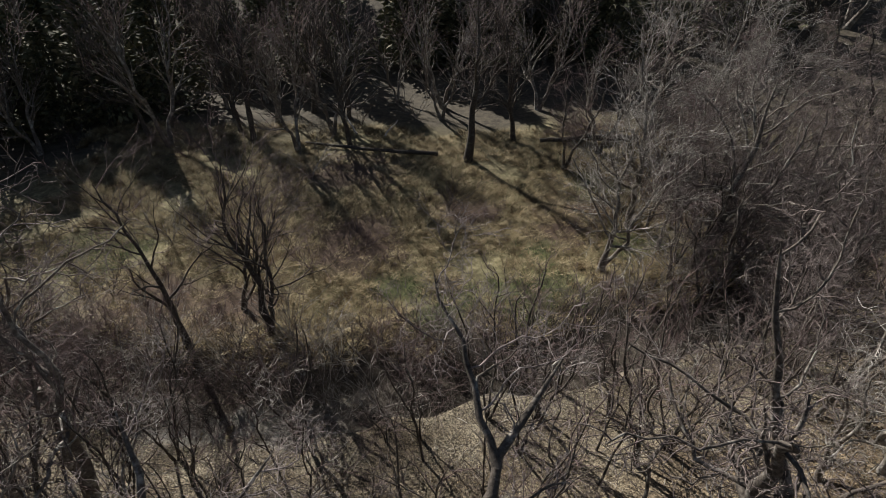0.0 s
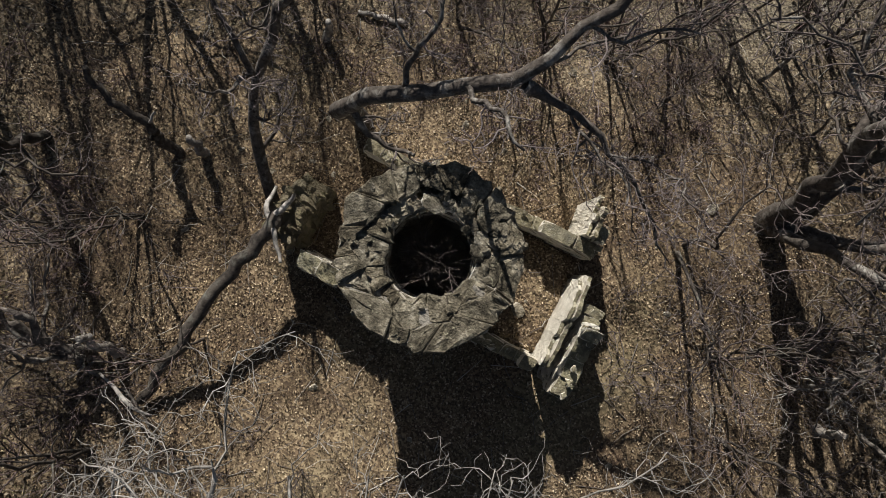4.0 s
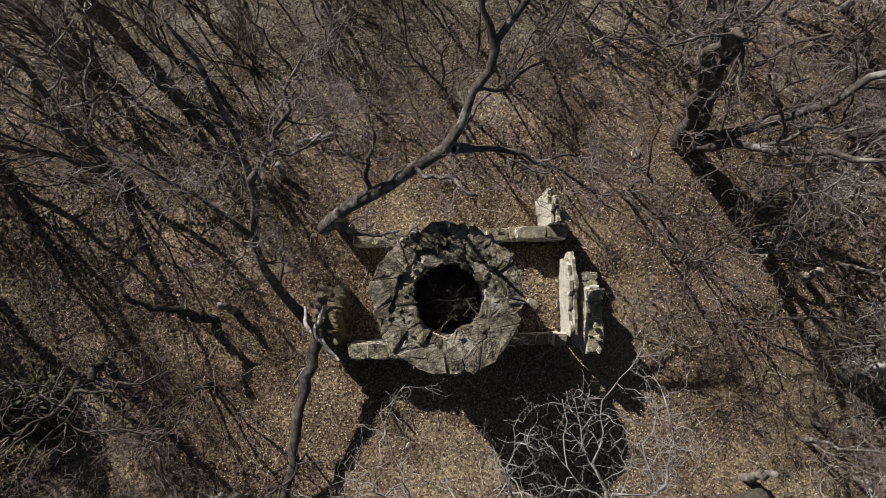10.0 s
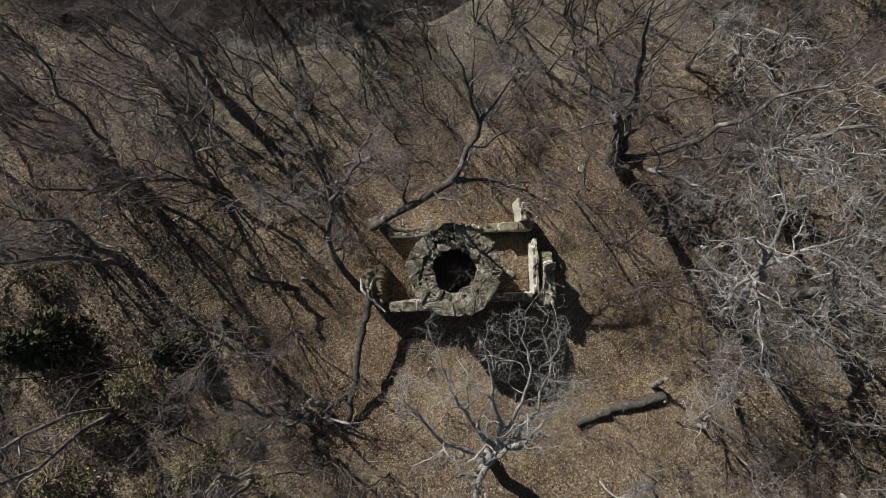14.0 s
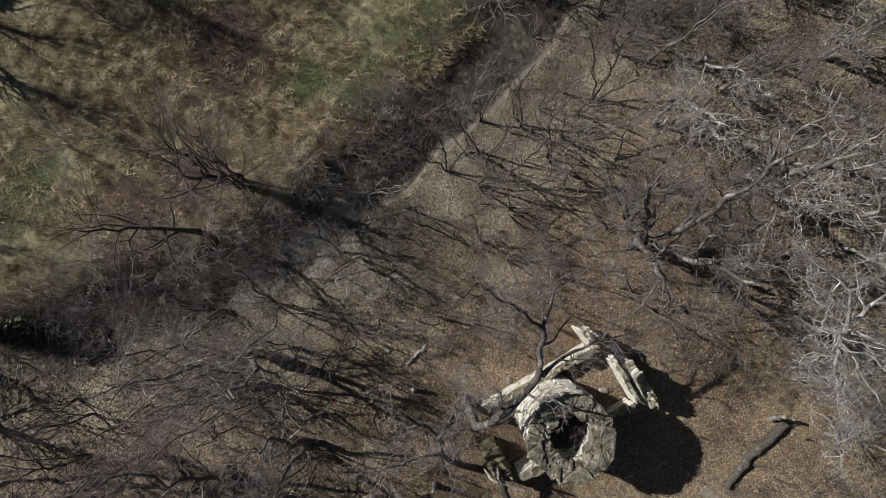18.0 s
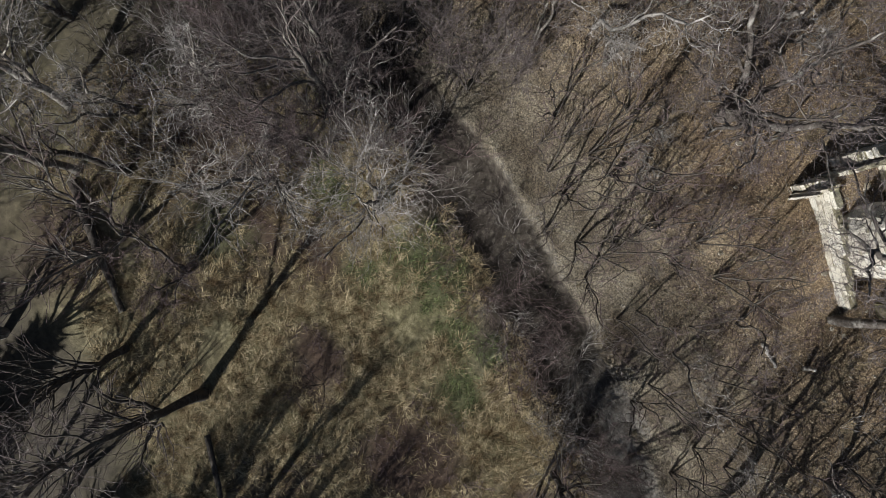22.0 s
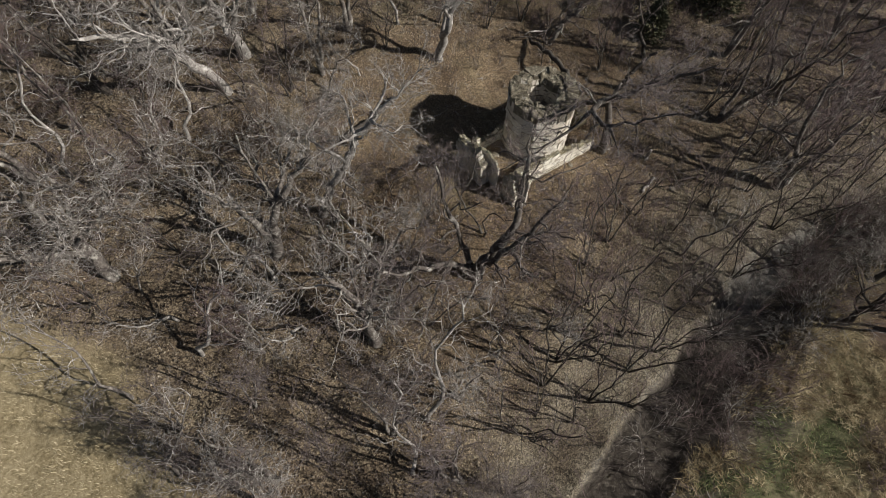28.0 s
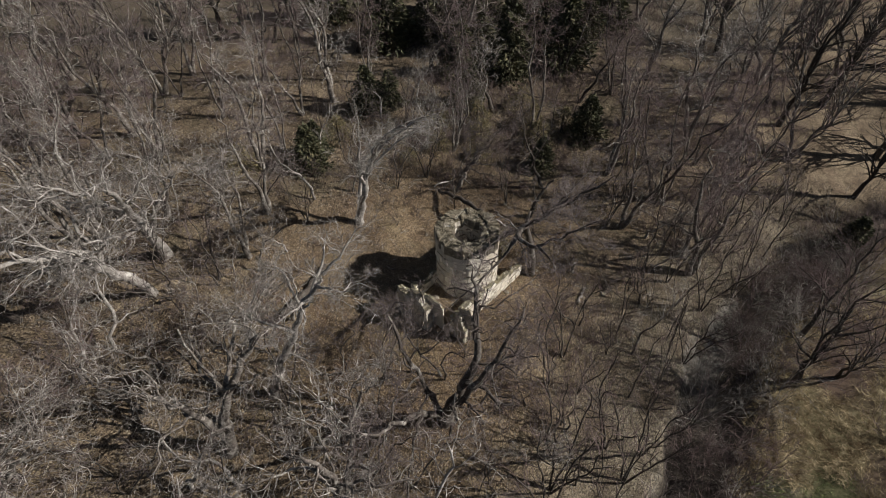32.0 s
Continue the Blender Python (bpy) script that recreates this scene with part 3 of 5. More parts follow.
tree(14, [
    ([at(2.2, -6.3), (2.25, -5.8, 3.6), (2.1, -5.0, 5.6), (2.3, -4.2, 7.0), (2.0, -3.0, 8.3), (1.9, -1.6, 9.1)], 0.19, 0.012),
    ([(2.2, -6.0, 3.0), (1.6, -6.3, 5.2), (1.4, -6.4, 7.4)], 0.11, 0.012),
    ([(2.2, -5.4, 4.4), (3.0, -4.7, 5.6), (3.5, -3.9, 6.4), (3.7, -3.0, 7.0)], 0.08, 0.01),
    ([(2.15, -5.2, 5.0), (1.2, -4.6, 6.2), (0.3, -3.6, 7.2), (-0.1, -2.7, 7.7)], 0.08, 0.01),
    ([(2.2, -4.6, 6.2), (2.9, -3.7, 7.6), (3.1, -2.6, 8.4), (3.5, -1.5, 8.7)], 0.075, 0.01),
    ([(2.2, -4.5, 6.4), (1.5, -3.6, 7.6), (1.1, -2.6, 8.5), (0.8, -1.7, 8.8)], 0.07, 0.01),
    ([(2.25, -4.2, 7.0), (2.6, -3.2, 8.2), (2.8, -2.2, 8.9), (2.6, -1.3, 9.2)], 0.06, 0.01),
], dict(ARCH, clear=0.25, kids=(9, 7, 5), crook=0.5, hold=0.22, long=((0.9, 1.9), (0.35, 0.9), (0.12, 0.36)), least=(0.012, 0.005, 0.0026), tip=0.0016, step=(0.14, 0.085, 0.06)), 3, BARK_PALE, BARK_PALE, "pale leafless oak leaning towards the tower", "oak_tree")
tree(15, [
    ([at(13.4, -1.2), (13.0, -1.1, 3.0), (12.0, -0.8, 5.0), (11.0, -0.4, 6.4)], 0.24, 0.05),
    ([(13.2, -1.15, 2.0), (13.9, -1.4, 4.4), (14.6, -1.3, 6.4)], 0.15, 0.03),
    ([(12.6, -1.0, 4.0), (11.6, -1.9, 5.0), (10.6, -2.4, 5.4)], 0.1, 0.03),
], dict(OAK, kids=(7, 6, 5, 2)), 4, BARK_GREY, TWIG_GREY, "grey leafless oak with a wide crooked crown", "oak_tree")
tree(22, [
    ([at(11.0, -1.9), (10.5, -1.6, 2.4), (9.9, -0.9, 4.4), (9.2, -0.3, 6.2), (8.7, 0.1, 7.4)], 0.17, 0.06),
    ([(9.2, -0.3, 6.2), (8.3, -0.6, 7.0), (7.4, -1.1, 7.7)], 0.07, 0.015),
    ([(8.7, 0.1, 7.4), (8.0, 0.5, 8.1), (7.3, 0.4, 8.7)], 0.06, 0.012),
    ([(8.9, -0.1, 6.9), (9.1, 0.9, 7.6), (8.9, 1.8, 8.0)], 0.06, 0.012),
    ([(9.1, -0.2, 6.4), (10.1, 0.3, 7.0), (11.2, 0.5, 7.3)], 0.065, 0.012),
    ([(9.4, -0.5, 5.6), (9.1, -1.6, 6.3), (8.9, -2.8, 6.5)], 0.065, 0.012),
    ([(9.8, -0.8, 4.7), (10.6, -1.6, 5.6), (11.2, -2.5, 6.1)], 0.06, 0.012),
], dict(ARCH, clear=0.2, kids=(7, 6, 5), crook=0.48, hold=0.25, long=((0.8, 2.0), (0.4, 1.0), (0.15, 0.45)), least=(0.02, 0.0105, 0.0055), tip=0.003, step=(0.18, 0.12, 0.09)), 3, BARK_PALE, TWIG_GREY, "leaning pale-barked leafless oak with crooked radiating limbs", "oak_tree")
tree(16, [
    ([at(11.9, 4.1), (11.9, 3.7, 2.2), (12.2, 3.6, 4.4), (12.6, 3.6, 6.0)], 0.2, 0.04),
    ([(11.9, 3.75, 1.8), (11.1, 3.4, 3.8), (10.4, 3.0, 5.2)], 0.12, 0.03),
], OAK, 3, BARK_GREY, TWIG_GREY, "grey lichened leafless oak near the bank", "oak_tree")
tree(17, [
    ([at(19.0, -3.7), (19.2, -4.1, 3.4), (19.3, -4.2, 5.4), (18.8, -3.2, 7.0)], 0.24, 0.05),
    ([(19.1, -3.9, 2.6), (20.4, -3.2, 4.6), (21.4, -2.6, 6.0)], 0.14, 0.03),
    ([(19.2, -4.0, 3.0), (17.9, -3.2, 4.6), (16.9, -2.6, 5.6)], 0.12, 0.03),
], dict(OAK, kids=(9, 7, 6, 2)), 4, BARK_GREY, TWIG_GREY, "grey lichened leafless oak at the edge of the clearing", "oak_tree")
tree(18, [
    ([at(11.55, -9.4), (12.3, -9.2, 3.9), (13.3, -8.9, 5.6), (14.4, -8.6, 6.8), (15.6, -8.0, 7.6)], 0.24, 0.06),
    ([(12.9, -9.0, 5.0), (13.0, -7.9, 6.4), (13.6, -6.9, 7.6)], 0.12, 0.03),
], dict(OAK, kids=(9, 7, 6, 2)), 4, BARK_PALE, TWIG_GREY, "leaning pale-barked leafless oak on the slope", "oak_tree")
tree(19, [
    ([at(10.0, -11.0), (10.5, -10.3, 4.6), (10.9, -9.4, 6.8), (11.5, -8.0, 8.2)], 0.24, 0.06),
    ([(10.6, -10.1, 5.2), (11.8, -10.2, 7.0), (13.0, -10.2, 8.4)], 0.13, 0.03),
    ([(10.3, -10.6, 3.8), (9.4, -9.8, 5.8), (8.8, -8.8, 7.2)], 0.1, 0.03),
], dict(OAK, kids=(9, 7, 6, 2)), 4, BARK_PALE, TWIG_GREY, "tall pale-barked leafless oak on the slope", "oak_tree")
tree(20, [(stem(-3.9, -4.9, 2.6, (-1.5, 1.0), 0.4), 0.13, 0.03), (stem(-3.8, -4.9, 1.9, (-0.5, 0.9), 0.2), 0.11, 0.06), (stem(-3.9, -4.8, 2.8, (-0.9, 0.4), 0.4), 0.06, 0.015)], ARCH, 4, BARK_GREY, TWIG, "low crooked leafless tree among the leaves", "small_tree")
tree(21, [(stem(-8.6, 6.6, 7.0, (-0.6, 0.8), 0.4), 0.085, 0.014), (stem(-8.5, 6.6, 6.2, (1.6, 1.0), 0.3), 0.07, 0.014), (stem(-8.7, 6.5, 6.4, (-2.0, -0.6), 0.3), 0.065, 0.014)], REDDISH, 3, BARK_GREY, TWIG_RED, "many-stemmed leafless tree near the creek", "slender_tree")

# trees beyond the creek
for k, (x, y, tall, lean, r, twig) in enumerate([
    (-4.8, 13.5, 6.5, (-0.6, 0.4), 0.13, TWIG_RED), (-7.4, 12.9, 6.0, (-1.4, 0.5), 0.11, TWIG_RED), (-6.2, 14.8, 5.0, (0.7, 0.8), 0.08, TWIG),
    (2.3, 26.1, 8.5, (0.3, 0.6), 0.2, TWIG), (7.5, 17.4, 5.5, (0.2, 0.3), 0.13, TWIG_GREY), (9.5, 20.6, 7.5, (-0.8, 0.6), 0.17, TWIG_GREY),
    (11.4, 17.8, 8.0, (1.0, 0.2), 0.2, TWIG), (12.2, 28.4, 8.0, (0.4, 1.0), 0.17, TWIG_GREY), (14.8, 28.1, 7.5, (1.4, 0.8), 0.15, TWIG_GREY)]):
    t = [(stem(x, y, tall, lean, 0.4), r, 0.02)]
    if k % 2 == 0:
        t.append((stem(x, y, tall * 0.85, (lean[0] + 1.3, lean[1] - 0.5), 0.3), r * 0.7, 0.02))
    tree(30 + k, t, THIN if k < 3 else FIELD, 3, BARK_DARK if k < 4 else BARK_GREY, twig, "slender leafless tree in the dry field beyond the creek", "slender_tree")


# ---- woods: a few kinds of tree, each set out many times ----
rng = np.random.default_rng(77)


def placed(x, y, turn, size, tall=1.0):
    return Matrix.Translation(at(x, y)) @ Matrix.Rotation(turn, 4, "Z") @ Matrix.Diagonal((size, size, size * tall, 1))


def set_out(makers, spots, group):
    """makers: functions that build one at a spot; spots: x, y, size. The first of each kind is built, the rest are copies."""
    kinds = []
    for k, (x, y, size) in enumerate(spots):
        if k < len(makers):
            kinds.append(makers[k](x, y))
            kinds[k]["group"] = group
        else:
            copy_thing(kinds[k % len(makers)], placed(x, y, rng.uniform(0, 6.28), size, rng.uniform(0.9, 1.12)))


KEEP_OFF = [(1.3, 0.0, 4.6), (7.3, 3.8, 2.2), (-1.5, 0.5, 2.5), (2.5, -6.2, 2.0), (7, -4.6, 2.6), (4.5, -2.5, 4.0), (26.6, 4.0, 6.4), (32.0, 6.0, 10.0), (24.5, 7.5, 5.2), (21.0, 7.6, 3.2)]


def spots(n, x0, x1, y0, y1, gap, sizes, allow=None):
    out = []
    for _ in range(n * 40):
        x, y = rng.uniform(x0, x1), rng.uniform(y0, y1)
        if any((x - a) ** 2 + (y - b) ** 2 < r * r for a, b, r in KEEP_OFF) or any((x - p[0]) ** 2 + (y - p[1]) ** 2 < gap * gap for p in out):
            continue
        if allow and not allow(x, y - float(bank(x))):
            continue
        out.append((x, y, rng.uniform(*sizes)))
        if len(out) == n:
            break
    return out


def maker(seed, tall, r, spec, depth, bark, twig, label, name, stems=1, lean=1.0, bend=0.4):
    def make(x, y):
        g = np.random.default_rng(seed)
        s = []
        for k in range(stems):
            ln = g.normal(0, lean, 2)
            s.append((stem(x, y, tall * (1 - 0.07 * k), ln, bend), r * (1 - 0.08 * k), min(0.018, 0.4 * r)))
        return tree(seed, s, spec, depth, bark, twig, label, name, "tree" if name != "bush" else "bush")
    return make


def WOOD_EDGE(x, d):
    return d + float(bank(x)) - min(24 + 0.44 * (x + 20), 29.5)


L = "leafless woodland tree with crooked grey limbs"
woods = [maker(101, 8.0, 0.15, WOOD, 3, BARK_GREY, TWIG, L, "woodland_tree", 2), maker(102, 7.5, 0.095, REDDISH, 3, BARK_MID, TWIG_RED, L, "woodland_tree", 2, 1.3),
         maker(103, 7.0, 0.14, WOOD, 3, BARK_DARK, TWIG, L, "woodland_tree", 1, 1.5), maker(104, 8.0, 0.095, REDDISH, 3, BARK_GREY, TWIG_RED, L, "woodland_tree", 2, 1.4),
         maker(105, 7.5, 0.15, WOOD, 3, BARK_GREY, TWIG_GREY, L, "woodland_tree", 2, 1.0)]
left = spots(19, -24, -7.0, -9, 8.5, 2.2, (0.75, 1.05), lambda x, d: d < -1.5)
south = spots(60, -22, 24, -30, -9.5, 1.9, (0.75, 1.1))
north = spots(33, -55, 45, 34, 60, 2.4, (0.95, 1.45)) + spots(16, 3, 24, 38, 54, 1.8, (0.9, 1.2))
west = spots(16, -40, -22, -12, 28, 3.0, (0.9, 1.3))
near = [(12.5, -13.5, 1.0), (-10.4, 3.6, 1.0), (16.0, -12.0, 0.9), (-13.0, 6.0, 0.8), (20.0, -9.0, 0.7), (-5.6, -6.8, 0.6), (-15.0, 4.0, 0.8), (21.0, 14.5, 0.8), (-12.0, 1.2, 0.7), (7.4, -8.2, 0.75), (5.0, -10.0, 0.8), (7.2, 25.4, 0.85), (11.6, 26.4, 1.0), (10.2, 18.9, 0.8), (13.4, 21.8, 0.85), (12.4, 17.2, 0.75), (11.2, 15.4, 0.65), (14.6, 18.6, 0.8), (15.5, 2.2, 0.6), (17.0, 6.4, 0.65), (13.2, 7.2, 0.55), (16.4, -6.6, 0.7), (14.6, -4.6, 0.6), (9.6, -3.4, 0.5), (10.4, 7.4, 0.5)]
east = spots(24, 14, 30, 11, 32, 1.9, (0.65, 1.0), lambda x, d: x > 17 or d > 3)
northwest = spots(24, -40, 2, 18, 40, 1.6, (0.6, 0.85), lambda x, d: 0.3 < WOOD_EDGE(x, d) < 6)
set_out(woods, near + left + south + east, "woodland trees")
L = "tall leafless tree in the far woods"
FAR = dict(THIN, kids=(14, 7), least=0.8, tip=0.013, crook=0.16, merge=True)
far_woods = [maker(106, 9.0, 0.15, FAR, 2, BARK_DARK, TWIG, L, "woodland_tree", 2), maker(107, 8.0, 0.14, FAR, 2, BARK_GREY, TWIG_RED, L, "woodland_tree", 2, 1.3)]
set_out(far_woods, north + spots(60, -40, 34, -56, -24, 1.9, (0.8, 1.15)) + west + northwest + [(1.0, 33.5, 0.9), (4.0, 34.5, 1.0), (6.8, 33.0, 0.9), (-4.0, 27.4, 0.8), (-6.8, 26.8, 0.75), (5.0, 28.6, 0.85), (-5.2, 29.0, 0.85), (-9.5, 28.0, 0.9), (-13.8, 27.2, 0.95), (-7.0, 32.0, 1.0), (9.5, 27.2, 0.8)] + spots(44, -62, -19, -34, 18, 2.2, (0.8, 1.2)), "far trees")

L = "thin dark leafless sapling on the creek bank"
saplings = [maker(111, 4.6, 0.04, SAPLING, 2, BARK_DARK, TWIG_RED, L, "sapling", 1, 0.5, 0.2), maker(112, 3.8, 0.034, SAPLING, 2, BARK_DARK, TWIG, L, "sapling", 2, 0.7, 0.2),
            maker(113, 5.2, 0.042, SAPLING, 2, BARK_DARK, TWIG_RED, L, "sapling", 3, 0.6, 0.25)]
set_out(saplings, spots(50, -16, 15, 4.5, 15, 0.8, (0.7, 1.15), lambda x, d: -4.2 < d < -0.3) + spots(40, -14, 20, -14, 9, 1.3, (0.6, 1.0), lambda x, d: d < -3), "bank saplings")

L = "low crooked leafless tree of the understory"
SMALL = dict(WOOD, kids=(7, 5, 5), long=((0.9, 2.2), (0.5, 1.2), (0.2, 0.55)), least=(0.017, 0.009, 0.0045), step=(0.17, 0.15, 0.14))
understory = [maker(141, 3.4, 0.06, SMALL, 3, BARK_GREY, TWIG_GREY, L, "understory_tree", 1, 1.0, 0.5), maker(142, 3.0, 0.05, SMALL, 3, BARK_DARK, TWIG, L, "understory_tree", 2, 1.0, 0.5),
              maker(143, 4.0, 0.07, SMALL, 3, BARK_PALE, TWIG_GREY, L, "understory_tree", 1, 1.4, 0.6)]
set_out(understory, [(9.3, 0.9, 0.55), (5.9, 2.6, 0.45), (9.6, -5.6, 0.7), (8.7, -7.6, 0.7), (11.2, -6.2, 0.7), (6.0, -7.2, 0.6), (7.6, 6.2, 0.6), (4.4, 5.6, 0.5)] + spots(34, 8, 21, -9, 9, 1.5, (0.75, 1.3)) + spots(16, -10, 8, -12, -4.5, 1.7, (0.7, 1.1)) + spots(7, -10, 9, 4.5, 8.5, 1.8, (0.6, 0.95), lambda x, d: d < -2.5), "understory trees")

L = "thicket of upright grey leafless stems"
thicket = [maker(121, 5.2, 0.06, dict(REDDISH, kids=(9, 6, 4)), 3, BARK_GREY, TWIG, L, "thicket_tree", 2, 0.8, 0.2), maker(122, 4.6, 0.05, dict(REDDISH, kids=(8, 5, 4)), 3, BARK_DARK, TWIG, L, "thicket_tree", 3, 0.9, 0.2)]
set_out(thicket, spots(34, 9.5, 19, 9.8, 22, 1.0, (0.7, 1.1), lambda x, d: d < -0.6 or d > 3) + spots(5, 15, 20, 3, 8, 1.4, (0.6, 0.85)), "thicket trees")

L = "tangled leafless bush beside the creek"
CREEK_BRUSH = spots(70, -16, 2, 7, 15, 0.55, (0.6, 1.15), lambda x, d: (1.2 if x > -9 else -0.3) < d < 3.2) + spots(26, -9, 0, 7, 13, 0.9, (0.35, 0.7), lambda x, d: -0.8 < d < 1.2)
bushes = [maker(131, 1.5, 0.018, BUSH, 2, TWIG_DARK, TWIG_DARK, L, "bush", 5, 0.7, 0.15), maker(132, 1.5, 0.02, BUSH, 2, TWIG_RED, TWIG_RED, L, "bush", 6, 0.8, 0.15),
          maker(133, 1.7, 0.018, BUSH, 2, TWIG_GREY, TWIG_GREY, L, "bush", 5, 0.6, 0.15)]
set_out(bushes, CREEK_BRUSH + spots(130, -20, 24, 8, 28, 0.62, (0.7, 1.3), lambda x, d: 0.3 < d < 3.6 + 0.3 * max(x - 8, 0)) + spots(24, -22, 14, 14, 32, 1.2, (0.6, 1.2), lambda x, d: d > 5) + spots(60, 12, 27, 9, 30, 0.9, (0.7, 1.3))
        + spots(40, -18, 16, -12, 10, 1.4, (0.4, 0.8), lambda x, d: d < -2), "bushes")
inside = maker(134, 1.9, 0.018, dict(BUSH, kids=(7, 5), crook=0.25), 2, TWIG, TWIG, "bare shrub growing inside the hollow tower", "shrub", 7, 0.3, 0.15)(1.3, 0.05)
inside.location.z = 1.75


def cedar(seed, x, y, tall, wide, label, n=3600, spray=1.0, leaf=CEDAR):
    g = np.random.default_rng(seed)
    root = tagged(new("cedar"), label, "tree")
    root.location = Vector(at(x, y))
    t = Limbs()
    t.tube([(0, 0, -0.2), (0.03, 0, tall * 0.5), (0, 0.02, tall)], [0.09 * wide, 0.06 * wide, 0.01], 6)
    t.mesh("trunk", BARK_DARK, root)
    s = g.uniform(0.06, 1, n) ** 1.2
    a = g.uniform(0, 2 * np.pi, n)
    lobes = 1 + 0.28 * np.sin(3 * a + 9 * s) + 0.16 * np.sin(7 * a - 21 * s)
    rad = wide * (1 - s) ** 0.7 * np.sqrt(g.uniform(0.1, 1, n)) * lobes
    c = np.stack([rad * np.cos(a), rad * np.sin(a), s * tall + g.normal(0, 0.06, n)], 1)
    out = np.stack([np.cos(a), np.sin(a), g.normal(0.15, 0.35, n)], 1) + g.normal(0, 0.35, (n, 3))
    out /= np.linalg.norm(out, axis=1)[:, None]
    side = np.cross(out, g.normal(size=(n, 3)))
    side /= np.linalg.norm(side, axis=1)[:, None]
    size = g.uniform(0.09, 0.2, n)[:, None] * spray
    v = np.stack([c - side * size * 0.22, c + out * size * 0.5 - side * size * 0.3, c + out * size * 1.3, c + out * size * 0.5 + side * size * 0.3], 1).reshape(-1, 3)
    fast_mesh("crown", v, np.arange(4 * n).reshape(n, 4), leaf, root, smooth=False)
    return root


first = cedar(1, 20.8, 9.6, 2.6, 1.0, "small dark evergreen cedar at the edge of the clearing")
for x, y, s in [(1.2, -11.2, 1.0), (0.2, -11.9, 0.8), (-8.3, -2.4, 0.8), (-12.6, -2.0, 1.1), (-4.8, -13.0, 1.1), (-5.9, -12.2, 0.9), (-9.5, -9.0, 1.2), (-15.5, 13.0, 1.0)]:
    tagged(copy_thing(first, placed(x, y, rng.uniform(0, 6), s)), "dark green cedar among the bare trees")
shrub = cedar(3, -9.6, -3.6, 1.8, 1.2, "olive-brown evergreen shrub among the leafless trees", 2600, 0.55, OLIVE_SPRAY)
for x, y, s in [(-10.8, -4.8, 1.0), (-6.2, -5.2, 0.75), (-7.5, -6.2, 1.0), (-5.0, -7.3, 0.8), (-3.0, -7.8, 0.6), (-12.0, -3.4, 1.1), (-11.8, -6.3, 1.1), (-8.8, -7.6, 1.0), (-6.6, -8.8, 1.0), (-1.5, -12.0, 1.0), (4.0, -13.5, 1.1), (-13.5, 0.5, 0.9)]:
    copy_thing(shrub, placed(x, y, rng.uniform(0, 6), s, 0.85))
for x, y, s in spots(26, -34, -12, -28, -7, 2.2, (1.2, 2.0)):
    tagged(copy_thing(first, placed(x, y, rng.uniform(0, 6), s)), "dark green cedar among the bare trees on the slope", group="slope cedars")
second = cedar(2, -20.0, 44.0, 7.0, 2.4, "dark evergreen cedar in the woods beyond the field", 2600, 2.2)
for x, y, s in [(2.0, 41.5, 1.0), (5.2, 43.0, 1.1), (-1.0, 41.0, 1.0), (3.5, 44.0, 1.2), (7.5, 43.0, 1.1), (0.5, 46.0, 1.2)] + spots(62, -48, 32, 26, 54, 1.8, (0.7, 1.2), lambda x, d: WOOD_EDGE(x, d) > 4.0 and d + float(bank(x)) > (28 if x < -5 else 40)):
    tagged(copy_thing(second, placed(x, y, rng.uniform(0, 6), s)), "dark evergreen cedar in the woods beyond the field", group="far cedars")


# ---- the ruin ----
TX, TY, RIM = 1.33, 0.0, 4.15


def block_mesh(seed, material):
    """A rough stone block about one unit long in each way, with worn edges."""
    g = np.random.default_rng(seed)
    bm = bmesh.new()
    bmesh.ops.create_cube(bm, size=1)
    bmesh.ops.subdivide_edges(bm, edges=bm.edges[:], cuts=2, use_grid_fill=True)
    skew = g.normal(0, 0.09, 4)
    for v in bm.verts:
        c = v.co.copy()
        corner = sum(abs(c[k]) > 0.45 for k in range(3))
        v.co *= (1.0, 1.0, 0.95, 0.86)[corner]
        v.co.x += skew[0] * c.y + skew[1] * c.z * 0.4
        v.co.y += skew[2] * c.x
        v.co.z += skew[3] * c.x * 0.6
        v.co += Vector(g.normal(0, 0.03, 3))
    me = bpy.data.meshes.new("stone")
    bm.to_mesh(me)
    bm.free()
    me.materials.append(material)
    return me


def rock_mesh(seed, material):
    g = np.random.default_rng(seed)
    bm = bmesh.new()
    bmesh.ops.create_icosphere(bm, subdivisions=2, radius=0.5)
    for _ in range(13):
        n = Vector(g.normal(size=3)).normalized()
        cut = g.uniform(0.2, 0.37)
        for v in bm.verts:
            over = v.co.dot(n) - cut
            if over > 0:
                v.co -= n * over
    for v in bm.verts:
        v.co += Vector(g.normal(0, 0.012, 3))
    me = bpy.data.meshes.new("stone")
    bm.to_mesh(me)
    bm.free()
    me.materials.append(material)
    return me


BLOCKS = [block_mesh(k, STONE) for k in range(12)]
WALL_BLOCKS = [block_mesh(20 + k, WALL_STONE) for k in range(10)]
WALL_ROCKS = [rock_mesh(50 + k, WALL_STONE) for k in range(4)]
RIM_ROCKS = [rock_mesh(70 + k, RIM_STONE) for k in range(6)]
ROCKS = [rock_mesh(40 + k, STONE) for k in range(6)]
MOSS_ROCKS = [rock_mesh(60 + k, MOSSY) for k in range(4)]
g = np.random.default_rng(5)


def lay(meshes, parent, x, y, z, size, turn=0.0, tilt=0.04, name="stone"):
    ob = new(name, meshes[int(g.integers(len(meshes)))])
    ob.parent = parent
    q = Euler((g.normal(0, tilt), g.normal(0, tilt), turn))
    ob.matrix_basis = Matrix.LocRotScale((x, y, z), q, size)
    return ob


